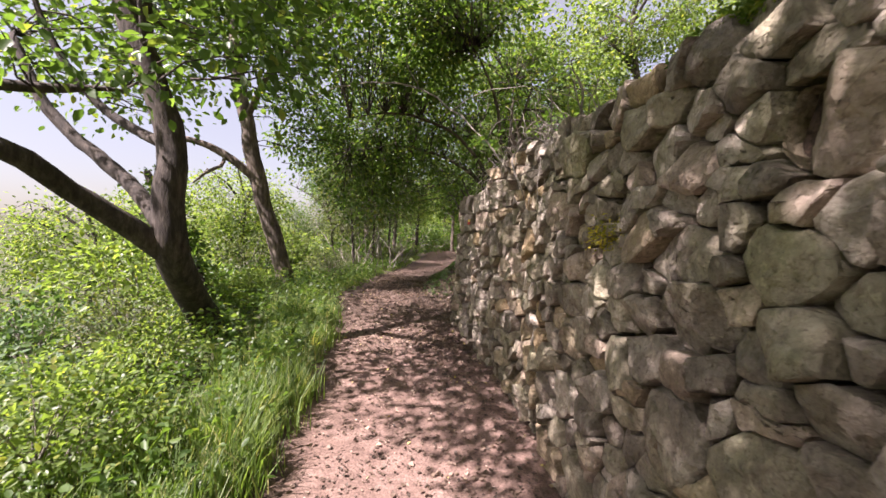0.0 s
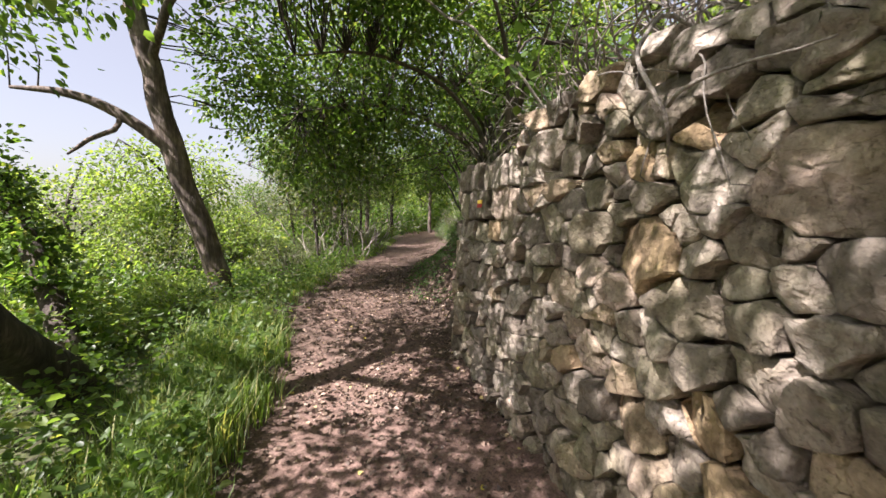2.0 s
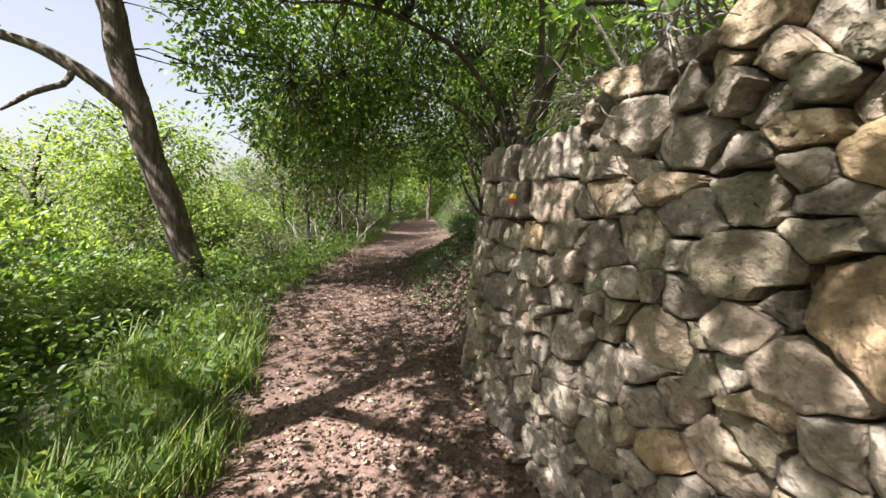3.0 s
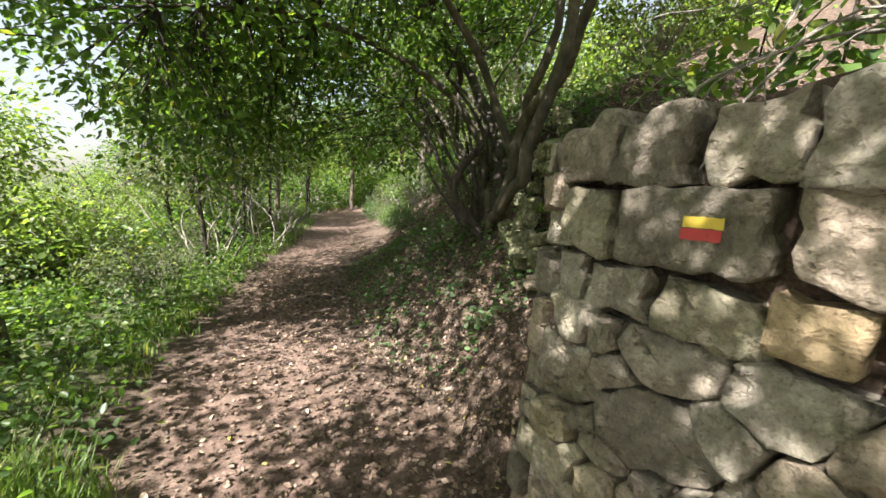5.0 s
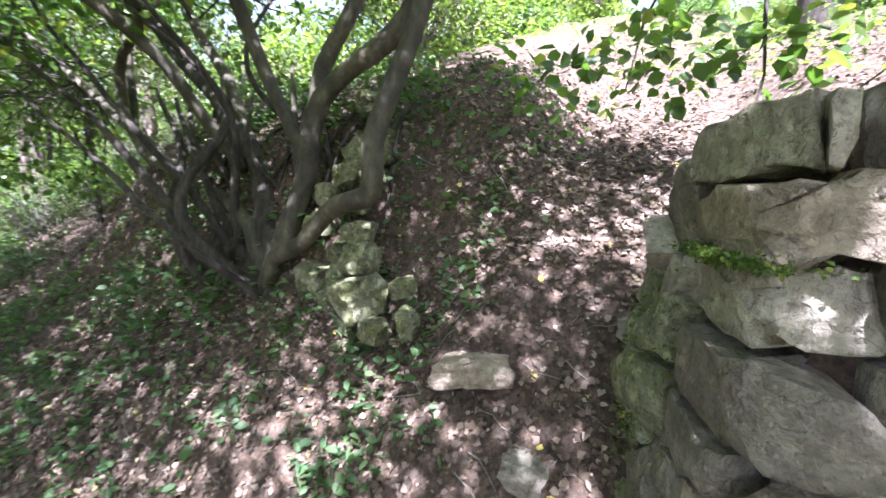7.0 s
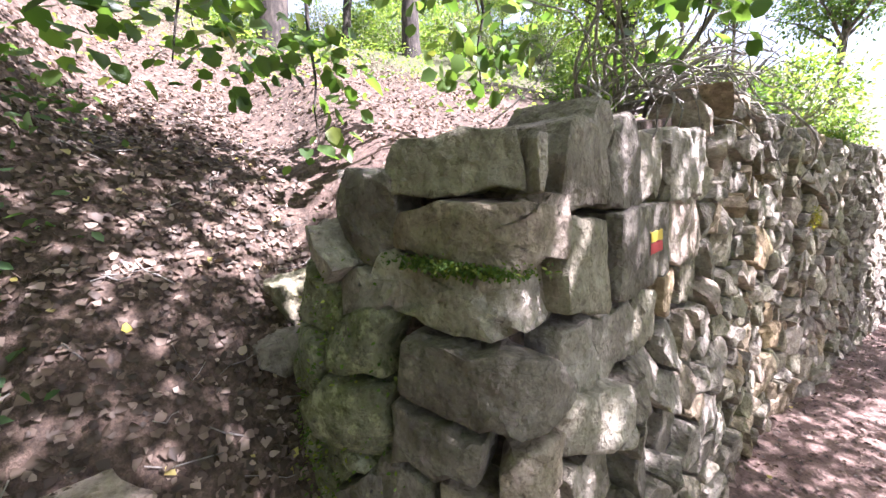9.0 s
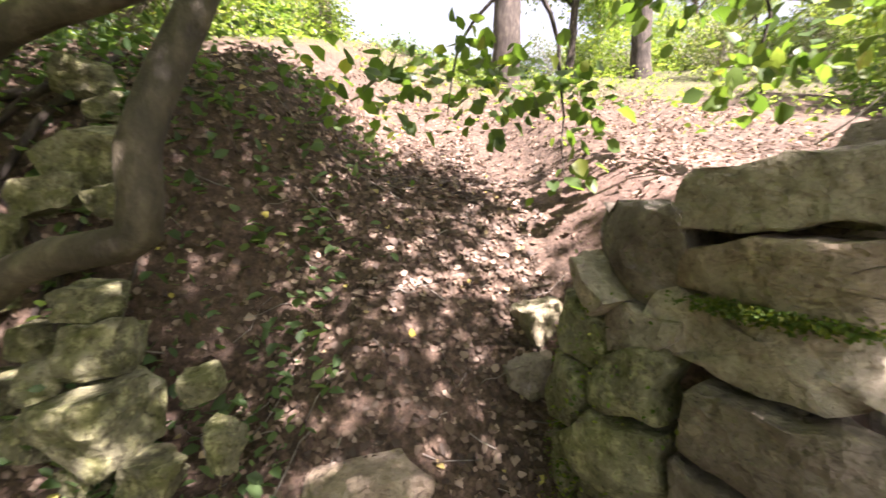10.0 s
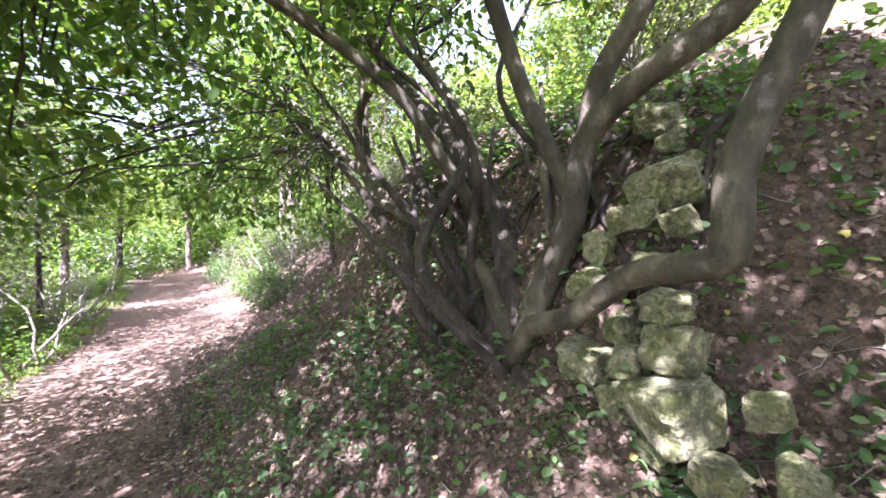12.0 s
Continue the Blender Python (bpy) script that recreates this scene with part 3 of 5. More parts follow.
def build_wall():
    wall = tagged(new("wall_terrace"), "old dry-stone terrace wall of rough grey and ochre limestone", "wall", kind="structure")
    rs = np.random.RandomState(5)
    seeds = stone_seeds()
    # earth and rubble behind the stones
    ss = np.arange(0, LENGTH, 0.1)
    V, F = [], []
    for s in ss:
        p, n = face_point(s), face_normal(s)
        top, foot = wall_top(s) - 0.06, wall_foot(s) - 0.2
        for dep, z in ((-0.075, foot), (-0.075, top), (-0.45, top), (-0.45, foot)):
            if s > CORNER - 0.35:
                dep = max(dep, -0.20)
            V.append(on_wall(s, z, dep))
    for i in range(len(ss) - 1):
        for j in range(4):
            F.append((i * 4 + j, i * 4 + (j + 1) % 4, i * 4 + 4 + (j + 1) % 4, i * 4 + 4 + j))
    link("rubble_core", fast_mesh("rubble_core", V, F, False), SOIL, wall)
    rest_v, rest_f = [], []
    cells = [(poly, np.mean(poly, axis=0)) for poly in courses()]
    coursed = len(cells)
    M = np.array([0.84, 1.2]) ** 2
    for i, (s, z, r) in enumerate(seeds):
        foot, top = wall_foot(s), wall_top(s) + rs.uniform(-0.05, 0.045)
        lo, hi = max(0, s - 0.5), min(LENGTH, s + 0.5)
        if s < CORNER:
            hi = min(hi, (COURSED if z > 1.46 else CORNER - 0.12) + rs.uniform(-0.01, 0.02))
        else:
            lo = max(lo, END_FACE - rs.uniform(-0.01, 0.02))
        if COURSED < s < CORNER:
            top = 1.46 + rs.uniform(-0.015, 0.015)
        poly = [np.array(p) for p in ((lo, foot), (hi, foot), (hi, top), (lo, top))]
        for k in np.where((np.abs(seeds[:, 0] - s) < 0.75) & (np.abs(seeds[:, 1] - z) < 0.6))[0]:
            if k == i:
                continue
            a, b = np.array([s, z]), seeds[k, :2]
            poly = clip(poly, 2 * M * (b - a), (M * b * b).sum() - (M * a * a).sum() + r * r - seeds[k, 2] ** 2)
            if len(poly) < 3:
                break
        if len(poly) >= 3:
            cells.append((poly, np.array([s, z])))
    for i, (poly, (s, z)) in enumerate(cells):
        marked = i == 0
        proud = 0.045 if marked else rs.uniform(0.012, 0.05 if i < coursed else 0.08)
        lean = np.zeros(2) if marked else rs.normal(size=2) * (0.04 if i < coursed else 0.15)
        V, F = stone_shape(poly, rs, proud, lean, 0.15 if marked else (0.4 if i < coursed else 1.0), 0.0005 if i < coursed else 0.0)
        W = np.array([on_wall(a, b, d) for a, b, d in V])
        if not marked:
            W += np.array([noise.noise_vector(Vector(w * 11.0)) for w in W]) * 0.008
        y = face_point(s)[1]
        if y > 0.75 or s > CORNER:
            mid = W.mean(0)
            me = bpy.data.meshes.new("stone")
            side = (len(V) - 1) // 7      # corners round the block; the rim stays sharp
            me.from_pydata([tuple(w - mid) for w in W], [], F)
            me.polygons.foreach_set("use_smooth", [k >= 3 * side for k in range(len(F))])
            me.update()
            link("stone", me, MOSSY if s > CORNER + 0.36 and z < 1.7 and rs.rand() < 0.8 else STONE, wall).location = mid
        else:
            k = len(rest_v)
            rest_v += [tuple(w) for w in W]
            rest_f += [tuple(q + k for q in f) for f in F]
    me = bpy.data.meshes.new("stones_farther_back")
    me.from_pydata(rest_v, [], rest_f)
    me.polygons.foreach_set("use_smooth", [False] * len(me.polygons))
    tagged(link("stones_farther_back", me, STONE, wall), kind="stuff")
    # trail mark painted on the large flat stone
    mark = tagged(new("trail_mark"), "yellow over red painted trail mark on flat wall stone", "trail mark")
    for name, z0, z1, material, shift in (("yellow_stripe", 1.757, 1.786, YELLOW, 0.0), ("red_stripe", 1.726, 1.7545, RED, 0.003)):
        V, F, s0, nx = [], [], s_at(5.178), 9
        rs2 = np.random.RandomState(len(name))
        for lift in (0.0478, 0.042):
            for zz in (z0, z1):
                for k in range(nx):
                    V.append(on_wall(s0 - 0.052 + 0.104 * k / (nx - 1) + shift, zz + rs2.uniform(-0.002, 0.002), lift))
        for k in range(nx - 1):
            F += [(k, k + 1, nx + k + 1, nx + k), (2 * nx + k, 2 * nx + k + 1, k + 1, k), (nx + k, nx + k + 1, 3 * nx + k + 1, 3 * nx + k)]
        link(name, fast_mesh(name, V, F, False), material, mark)


build_wall()


# ---- trees ----
def tree(label, limbs, material, category="tree", shaded_from=99):
    t = tagged(new("tree"), label, category)
    for k, pts in enumerate(limbs):
        # trunk and late limbs can take darker bark, shade put into their colour
        limb("trunk" if k == 0 else "limb", pts, material if 0 < k < shaded_from or shaded_from == 99 else BARK_DARK, t, 14 if k == 0 else 10, 0.16 if k == 0 else 0.13, wobble=0.02)
    return t


def anchors_of(limbs):
    return np.vstack([spline(l, 0.3) for l in limbs])


LEAN_LIMBS = []
LEAN_LIMBS.append([(-2.88, 5.15, 0.02, 0.25), (-2.86, 5.03, 0.40, 0.19), (-2.80, 4.72, 0.74, 0.165), (-2.70, 4.30, 1.08, 0.16), (-2.63, 4.02, 1.42, 0.155), (-2.62, 3.97, 1.85, 0.145), (-2.63, 4.03, 2.50, 0.135), (-2.78, 3.95, 3.16, 0.12), (-2.93, 3.90, 3.61, 0.10), (-3.05, 3.90, 4.38, 0.08), (-3.13, 3.90, 5.30, 0.05)])
LEAN_LIMBS.append([(-2.64, 4.05, 1.34, 0.11), (-2.87, 3.72, 1.68, 0.10), (-3.07, 3.42, 1.95, 0.088), (-3.14, 3.12, 2.13, 0.08), (-3.32, 2.90, 2.27, 0.07), (-3.70, 2.60, 2.50, 0.03)])
LEAN_LIMBS.append([(-2.66, 4.02, 1.56, 0.08), (-3.20, 4.32, 2.06, 0.078), (-3.70, 4.45, 2.43, 0.07), (-4.18, 4.50, 2.81, 0.06), (-4.42, 4.50, 3.21, 0.055), (-4.64, 4.50, 3.75, 0.03)])
LEAN_LIMBS.append([(-2.69, 4.10, 2.45, 0.06), (-3.46, 4.30, 2.85, 0.045), (-3.88, 4.20, 3.43, 0.035), (-4.1, 4.1, 4.2, 0.015)])
LEAN_LIMBS.append([(-2.80, 3.95, 3.30, 0.06), (-2.30, 3.2, 3.9, 0.05), (-1.9, 2.2, 4.4, 0.04), (-1.6, 1.0, 4.8, 0.015)])
LEAN_LIMBS.append([(-4.4, 2.6, 2.6, 0.05), (-3.52, 2.80, 2.62, 0.05), (-3.17, 3.00, 2.65, 0.045), (-2.91, 3.20, 2.70, 0.035), (-2.6, 3.4, 2.75, 0.012)])
STRAIGHT_LIMBS = []
STRAIGHT_LIMBS.append([(-2.95, 7.95, 0.2, 0.25), (-3.00, 7.90, 0.53, 0.18), (-3.12, 7.85, 1.24, 0.15), (-3.34, 7.75, 2.10, 0.145), (-3.49, 7.65, 2.92, 0.14), (-3.60, 7.60, 3.64, 0.13), (-3.69, 7.55, 4.34, 0.115), (-3.80, 7.50, 5.43, 0.09), (-3.93, 7.50, 6.82, 0.05)])
STRAIGHT_LIMBS.append([(-3.44, 7.65, 2.62, 0.075), (-3.85, 7.50, 2.99, 0.07), (-4.15, 7.40, 3.17, 0.06), (-4.48, 7.30, 3.29, 0.05), (-5.00, 7.20, 3.32, 0.02)])
STRAIGHT_LIMBS.append([(-3.96, 7.50, 3.04, 0.035), (-3.93, 7.30, 2.82, 0.03), (-4.09, 7.10, 2.67, 0.028), (-4.18, 6.90, 2.47, 0.012)])
STRAIGHT_LIMBS.append([(-3.62, 7.6, 3.7, 0.06), (-3.0, 7.1, 4.3, 0.05), (-2.3, 6.7, 4.7, 0.035), (-1.5, 6.3, 5.0, 0.012)])
MANY_LIMBS = []
MANY_LIMBS.append([(0.98, 8.02, 1.05, 0.17), (0.98, 8.06, 1.50, 0.12), (1.10, 8.29, 2.05, 0.075), (1.20, 8.80, 2.56, 0.075), (1.25, 9.51, 3.14, 0.07), (1.2, 9.95, 3.62, 0.06), (0.9, 10.22, 4.38, 0.02)])
MANY_LIMBS.append([(0.88, 8.0, 1.35, 0.07), (0.85, 7.86, 1.58, 0.06), (0.83, 7.62, 1.67, 0.052), (0.82, 7.41, 1.83, 0.052), (0.79, 7.21, 1.89, 0.056), (0.775, 7.09, 1.93, 0.06), (0.80, 7.08, 2.12, 0.056), (0.85, 7.03, 2.31, 0.054), (0.90, 6.93, 2.60, 0.05), (0.95, 6.85, 2.95, 0.045), (0.85, 6.6, 3.7, 0.03), (0.5, 6.3, 4.4, 0.012)])
MANY_LIMBS.append([(0.95, 7.96, 1.30, 0.10), (0.95, 7.92, 1.61, 0.08), (1.00, 7.76, 2.01, 0.068), (1.02, 7.70, 2.32, 0.066), (1.04, 7.55, 2.49, 0.062), (1.06, 7.31, 2.58, 0.06), (1.10, 7.12, 2.74, 0.055), (1.15, 6.9, 3.1, 0.045), (1.4, 6.5, 3.9, 0.015)])
MANY_LIMBS.append([(1.03, 7.71, 2.25, 0.055), (1.06, 7.65, 2.60, 0.055), (1.10, 7.52, 2.78, 0.05), (1.15, 7.43, 2.98, 0.045), (1.20, 7.41, 3.3, 0.04), (1.3, 7.6, 4.4, 0.012)])
MANY_LIMBS.append([(1.08, 8.2, 1.86, 0.055), (1.25, 8.74, 2.65, 0.045), (1.30, 9.27, 3.25, 0.045), (1.30, 9.65, 3.80, 0.015)])
MANY_LIMBS.append([(0.93, 8.05, 1.35, 0.08), (0.92, 8.07, 1.56, 0.065), (1.00, 8.39, 1.84, 0.06), (1.10, 9.06, 2.04, 0.055), (1.15, 9.92, 2.34, 0.05), (1.15, 10.24, 2.83, 0.05), (1.15, 10.08, 3.15, 0.046), (1.1, 9.66, 3.37, 0.042), (0.6, 9.3, 3.85, 0.015)])
MANY_LIMBS.append([(1.08, 8.9, 1.98, 0.055), (1.25, 10.36, 2.58, 0.055), (1.20, 11.2, 3.1, 0.05), (0.8, 11.9, 3.9, 0.015)])
MANY_LIMBS.append([(1.22, 10.2, 2.50, 0.04), (1.28, 10.35, 3.3, 0.04), (1.2, 10.4, 4.2, 0.015)])
MANY_LIMBS.append([(1.10, 8.02, 1.70, 0.03), (1.15, 7.99, 2.04, 0.03), (1.20, 8.06, 2.39, 0.026), (1.25, 8.11, 2.75, 0.012)])
MANY_LIMBS.append([(1.12, 8.5, 2.1, 0.05), (0.7, 8.7, 2.8, 0.045), (0.0, 8.9, 3.3, 0.04), (-1.0, 8.8, 3.5, 0.028), (-1.9, 8.4, 3.3, 0.01)])
MANY_LIMBS.append([(1.0, 7.75, 2.1, 0.045), (0.75, 7.9, 2.9, 0.042), (0.2, 7.7, 3.5, 0.035), (-0.7, 7.2, 3.7, 0.025), (-1.5, 6.7, 3.5, 0.008)])
# thinner stems crowding out of the stool, given dark bark as painted shade
STEMS = np.random.RandomState(57)
for k in range(11):
    x, y = 0.95 + STEMS.uniform(-0.16, 0.2), 8.05 + STEMS.uniform(-0.15, 0.35)
    out = np.array([STEMS.uniform(-0.75, 0.35), STEMS.uniform(-0.15, 1.5), STEMS.uniform(1.2, 2.1)])
    r = STEMS.uniform(0.02, 0.042)
    bow = STEMS.uniform(-0.3, 0.3, 2)
    MANY_LIMBS.append([(x, y, 1.22, r * 1.35), (x + out[0] * 0.2 + bow[0], y + out[1] * 0.25 + bow[1], 1.25 + out[2] * 0.33, r * 1.1), (x + out[0] * 0.6 + bow[1], y + out[1] * 0.6, 1.25 + out[2] * 0.68, r * 0.8), (x + out[0], y + out[1], 1.25 + out[2], r * 0.45)])
leaning = tree("dark leaning oak with forked limbs on the grassy verge", LEAN_LIMBS, BARK_DARK)
straight = tree("slender oak with fissured bark beside the path", STRAIGHT_LIMBS, BARK_ROUGH)
MANY_LIMBS = [[(x, y, z, r * 0.84) for x, y, z, r in l] for l in MANY_LIMBS]
many = tree("many-stemmed evergreen tree gripping the leafy bank", MANY_LIMBS, BARK_SMOOTH, shaded_from=len(MANY_LIMBS) - 11)



def burl(parent, x, y, z, rx, ry, rz, seed):
    """A knotted swelling from which the stems spring; its dark bark paints in shade."""
    bm = bmesh.new()
    bmesh.ops.create_icosphere(bm, subdivisions=4, radius=1.0)
    for v in bm.verts:
        n = v.co.copy()
        k = 1 + 0.28 * noise.noise(n * 2.2 + Vector((seed, 0, 0))) + 0.16 * abs(noise.noise(n * 5.5 + Vector((0, seed, 0)))) + 0.06 * noise.noise(n * 13)
        v.co = Vector((x + n.x * rx * k, y + n.y * ry * k, z + n.z * rz * k))
    me = bpy.data.meshes.new("burl")
    bm.to_mesh(me)
    bm.free()
    me.polygons.foreach_set("use_smooth", [True] * len(me.polygons))
    link("burl", me, BARK_DARK, parent, "knotted foot of the stems, darkened to stand for shade")


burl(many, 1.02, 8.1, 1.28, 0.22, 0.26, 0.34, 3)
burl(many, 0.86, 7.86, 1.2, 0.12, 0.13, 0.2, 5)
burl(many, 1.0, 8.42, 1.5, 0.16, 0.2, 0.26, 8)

HANG_LIMBS = [
    [(1.30, 6.6, 3.6, 0.022), (1.6, 6.0, 3.3, 0.016), (1.66, 5.75, 2.7, 0.010), (1.56, 5.74, 2.1, 0.003)],
    [(1.6, 6.0, 3.3, 0.014), (1.35, 5.5, 3.05, 0.011), (1.22, 5.15, 2.75, 0.008), (1.25, 5.08, 2.35, 0.003)],
    [(1.35, 5.5, 3.05, 0.010), (0.8, 5.0, 3.0, 0.008), (0.5, 4.72, 2.7, 0.006), (0.52, 4.66, 2.42, 0.003)],
    [(1.62, 5.9, 3.0, 0.009), (1.75, 6.2, 2.75, 0.007), (1.7, 6.25, 2.4, 0.003)],
    [(1.25, 5.2, 2.9, 0.008), (1.5, 4.9, 2.8, 0.006), (1.8, 4.7, 2.85, 0.003)],
]
for pts in HANG_LIMBS:
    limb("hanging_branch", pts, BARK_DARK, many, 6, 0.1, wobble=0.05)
crown("hanging_leaves", many, [(1.57, 5.74, 2.35, 0.14, 0.14, 0.30), (1.68, 6.1, 2.55, 0.2, 0.25, 0.22), (1.22, 5.1, 2.55, 0.16, 0.18, 0.24), (0.54, 4.7, 2.6, 0.16, 0.16, 0.18), (1.45, 5.3, 2.95, 0.3, 0.3, 0.15), (1.72, 6.6, 2.5, 0.25, 0.3, 0.15)],
      80, 7, 0.075, 0.08, LEAF_MID, 14, None, None, 0.86)
# Blobs with y under 2 hang out of view, added to shade path and wall
crown("crown", leaning, [(-2.4, 4.6, 4.8, 1.5, 1.3, 0.8), (-4.6, 5.7, 4.0, 1.2, 1.1, 0.8), (-1.6, 1.4, 5.0, 1.5, 1.7, 0.7), (-2.1, 4.6, 3.7, 0.9, 0.9, 0.45), (-1.7, 3.4, 3.9, 0.8, 0.8, 0.4), (-1.2, -0.6, 5.0, 1.6, 1.5, 0.7), (-2.0, -1.3, 4.9, 1.0, 1.0, 0.5), (-2.7, 1.6, 4.6, 1.2, 1.0, 0.4), (-1.7, 3.1, 2.98, 0.85, 0.6, 0.3), (-2.6, 2.9, 2.9, 0.6, 0.6, 0.28)],
      760, 19, 0.21, 0.1, LEAF_MID, 11, anchors_of(LEAN_LIMBS))
# The last two blobs, over the path, are added to shade the bank
crown("crown", straight, [(-3.3, 7.2, 5.8, 2.0, 1.7, 1.2), (-2.2, 6.2, 5.1, 0.9, 0.8, 0.5), (-4.7, 7.2, 4.7, 0.8, 0.8, 0.6), (-2.6, 8.6, 4.5, 1.0, 1.0, 1.0), (-3.1, 9.4, 4.1, 0.9, 0.9, 1.0), (-0.6, 5.5, 5.0, 1.1, 1.0, 0.5), (0.6, 6.5, 5.0, 0.9, 0.8, 0.5)],
      520, 20, 0.2, 0.10, LEAF_MID, 12, anchors_of(STRAIGHT_LIMBS))
crown("crown", many, [(-0.9, 9.4, 3.9, 1.6, 1.3, 1.0), (0.3, 9.8, 4.5, 1.9, 1.8, 1.2), (-1.5, 9.2, 2.8, 0.8, 1.0, 0.8), (-1.9, 10.2, 2.9, 1.0, 1.2, 1.1), (-1.0, 11.4, 3.3, 1.2, 1.2, 1.0), (0.6, 7.6, 4.8, 1.6, 1.2, 0.9), (1.6, 9.4, 4.6, 1.5, 1.8, 1.2),
                      (0.9, 11.8, 2.9, 1.0, 1.1, 1.3), (0.3, 13.0, 3.8, 1.6, 1.2, 1.1), (-1.8, 9.7, 4.4, 1.4, 1.2, 1.1), (-2.2, 12.0, 4.4, 1.5, 1.4, 1.4), (-1.4, 10.9, 4.6, 1.3, 1.0, 1.2), (-0.4, 12.4, 4.8, 1.4, 1.0, 1.2),
                      (-1.7, 8.2, 3.3, 1.0, 0.9, 1.0), (-0.6, 8.1, 3.7, 1.2, 0.8, 0.8), (-2.3, 9.0, 3.0, 0.8, 0.9, 0.95), (-1.3, 9.9, 3.0, 1.0, 0.8, 0.8), (0.2, 9.2, 3.3, 0.8, 0.8, 0.7),
                      (0.1, 11.6, 3.0, 0.8, 1.0, 0.9)],
      2000, 16, 0.17, 0.085, LEAF_DARK, 13, anchors_of(MANY_LIMBS), keep=lambda c: (c[:, 2] > 2.05) | (c[:, 0] < -1.9) | (c[:, 0] > 0.8))
# Foliage added mostly above the view, to dapple wall, path and leaning trunk
crown("high_spray", leaning, [(-1.6, -0.2, 5.2, 1.5, 1.4, 0.5), (-1.1, 2.0, 5.4, 1.3, 1.2, 0.45), (-0.2, 0.6, 5.3, 1.3, 1.5, 0.5), (-4.8, 3.1, 4.7, 0.7, 0.6, 0.4), (-1.4, -1.4, 5.2, 1.2, 0.9, 0.4), (-1.9, 3.7, 5.1, 1.1, 1.1, 0.5), (-2.0, 4.4, 4.6, 0.8, 0.8, 0.4)], 790, 12, 0.17, 0.095, LEAF_MID, 17, anchors_of(LEAN_LIMBS))
# Foliage added above the view, to keep sun off the bank
crown("high_spray", many, [(-0.8, 6.6, 4.6, 1.3, 1.1, 0.5), (0.2, 5.7, 4.8, 1.0, 0.9, 0.5), (-0.3, 6.9, 4.2, 0.8, 0.7, 0.4)], 520, 14, 0.18, 0.085, LEAF_DARK, 18, anchors_of(MANY_LIMBS))
# Same tree's upper leaves in a paler material, sunlight put into their colour
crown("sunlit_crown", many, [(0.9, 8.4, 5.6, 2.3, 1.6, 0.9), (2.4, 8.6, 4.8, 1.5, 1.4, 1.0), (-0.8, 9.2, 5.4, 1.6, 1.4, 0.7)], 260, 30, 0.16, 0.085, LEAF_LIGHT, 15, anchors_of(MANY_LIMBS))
ROOTS = np.random.RandomState(23)
for k in range(16):
    y = ROOTS.uniform(7.0, 8.9)
    x = 1.28 + ROOTS.uniform(0, 0.35)
    y2 = y + ROOTS.uniform(-0.7, 0.7)
    run = [(x + 0.2, y, -0.02, 0.016), (x, (y * 2 + y2) / 3, 0.03, 0.017), (x - 0.14, (y + 2 * y2) / 3, 0.03, 0.013), (x - 0.28, y2, 0.015, 0.009), (x - 0.42, y2 + 0.1, -0.03, 0.004)]
    limb("root", [(u, v, float(ground(u, v)) + up, r) for u, v, up, r in run], BARK_DARK, many, 6, 0.15, step=0.07, wobble=0.04)
IVY_LIMB = [(-2.9, 5.15, 0.35, 0.12), (-3.3, 5.5, 1.0, 0.10), (-3.8, 5.8, 1.75, 0.08), (-4.3, 6.0, 2.5, 0.05)]
limb("ivied_limb", IVY_LIMB, BARK_DARK, leaning, 9)
crown("ivy", leaning, [(*p[:3], 0.26, 0.26, 0.32) for p in spline(IVY_LIMB, 0.3)[:-1]], 170, 20, 0.07, 0.06, LEAF_DARK, 16, None, None, 0.8)


# ---- wild growth on both sides ----
def plain_tree(label, height, blobs, clumps, per, spread, size, leaf, bark, seed, girth=0.12):
    """A whole small tree at the origin."""
    rs = np.random.RandomState(seed)
    bend = rs.uniform(-0.3, 0.3, 4)
    trunk = [(0, 0, -0.5, girth * 1.5), (0, 0, 0.15, girth), (bend[0] * 0.5, bend[1] * 0.5, height * 0.35, girth * 0.8), (bend[0], bend[1], height * 0.65, girth * 0.55), (bend[2], bend[3], height * 0.92, 0.01)]
    limbs = [trunk]
    for k in range(5):
        z, a = height * rs.uniform(0.3, 0.65), k * 1.26 + rs.uniform(0, 0.8)
        L = height * rs.uniform(0.22, 0.34)
        f = np.interp(z, [0.15, height * 0.35, height * 0.65], [0, 0.5, 1])
        x0, y0 = bend[0] * f, bend[1] * f
        limbs.append([(x0, y0, z, girth * 0.4), (x0 + math.cos(a) * L * 0.5, y0 + math.sin(a) * L * 0.5, z + L * 0.45, girth * 0.28), (x0 + math.cos(a) * L, y0 + math.sin(a) * L, z + L * 0.7, 0.008)])
    t = tree(label, limbs, bark)
    crown("crown", t, blobs, clumps, per, spread, size, leaf, seed, anchors_of(limbs), bark)
    return t


def bush(label, blobs, clumps, per, spread, size, leaf, seed, width=0.6):
    b = tagged(new("bush"), label, "bush")
    A = np.array([(0, 0, 0.0), (0.1, 0.1, 0.15), (-0.15, 0.0, 0.2), (0, -0.15, 0.3)])
    crown("foliage", b, blobs, clumps, per, spread, size, leaf, seed, A, TWIG, width, keep=lambda c: c[:, 2] > -0.1)
    return b


def place(ob, x, y, turn, scale, group, sink=0.05):
    z = float(ground(x, y, False)) - sink
    ob.scale = (scale, scale, scale)
    c = copy_thing(ob, pose(x, y, z, 0, 0, turn))
    c["group"] = group
    return c


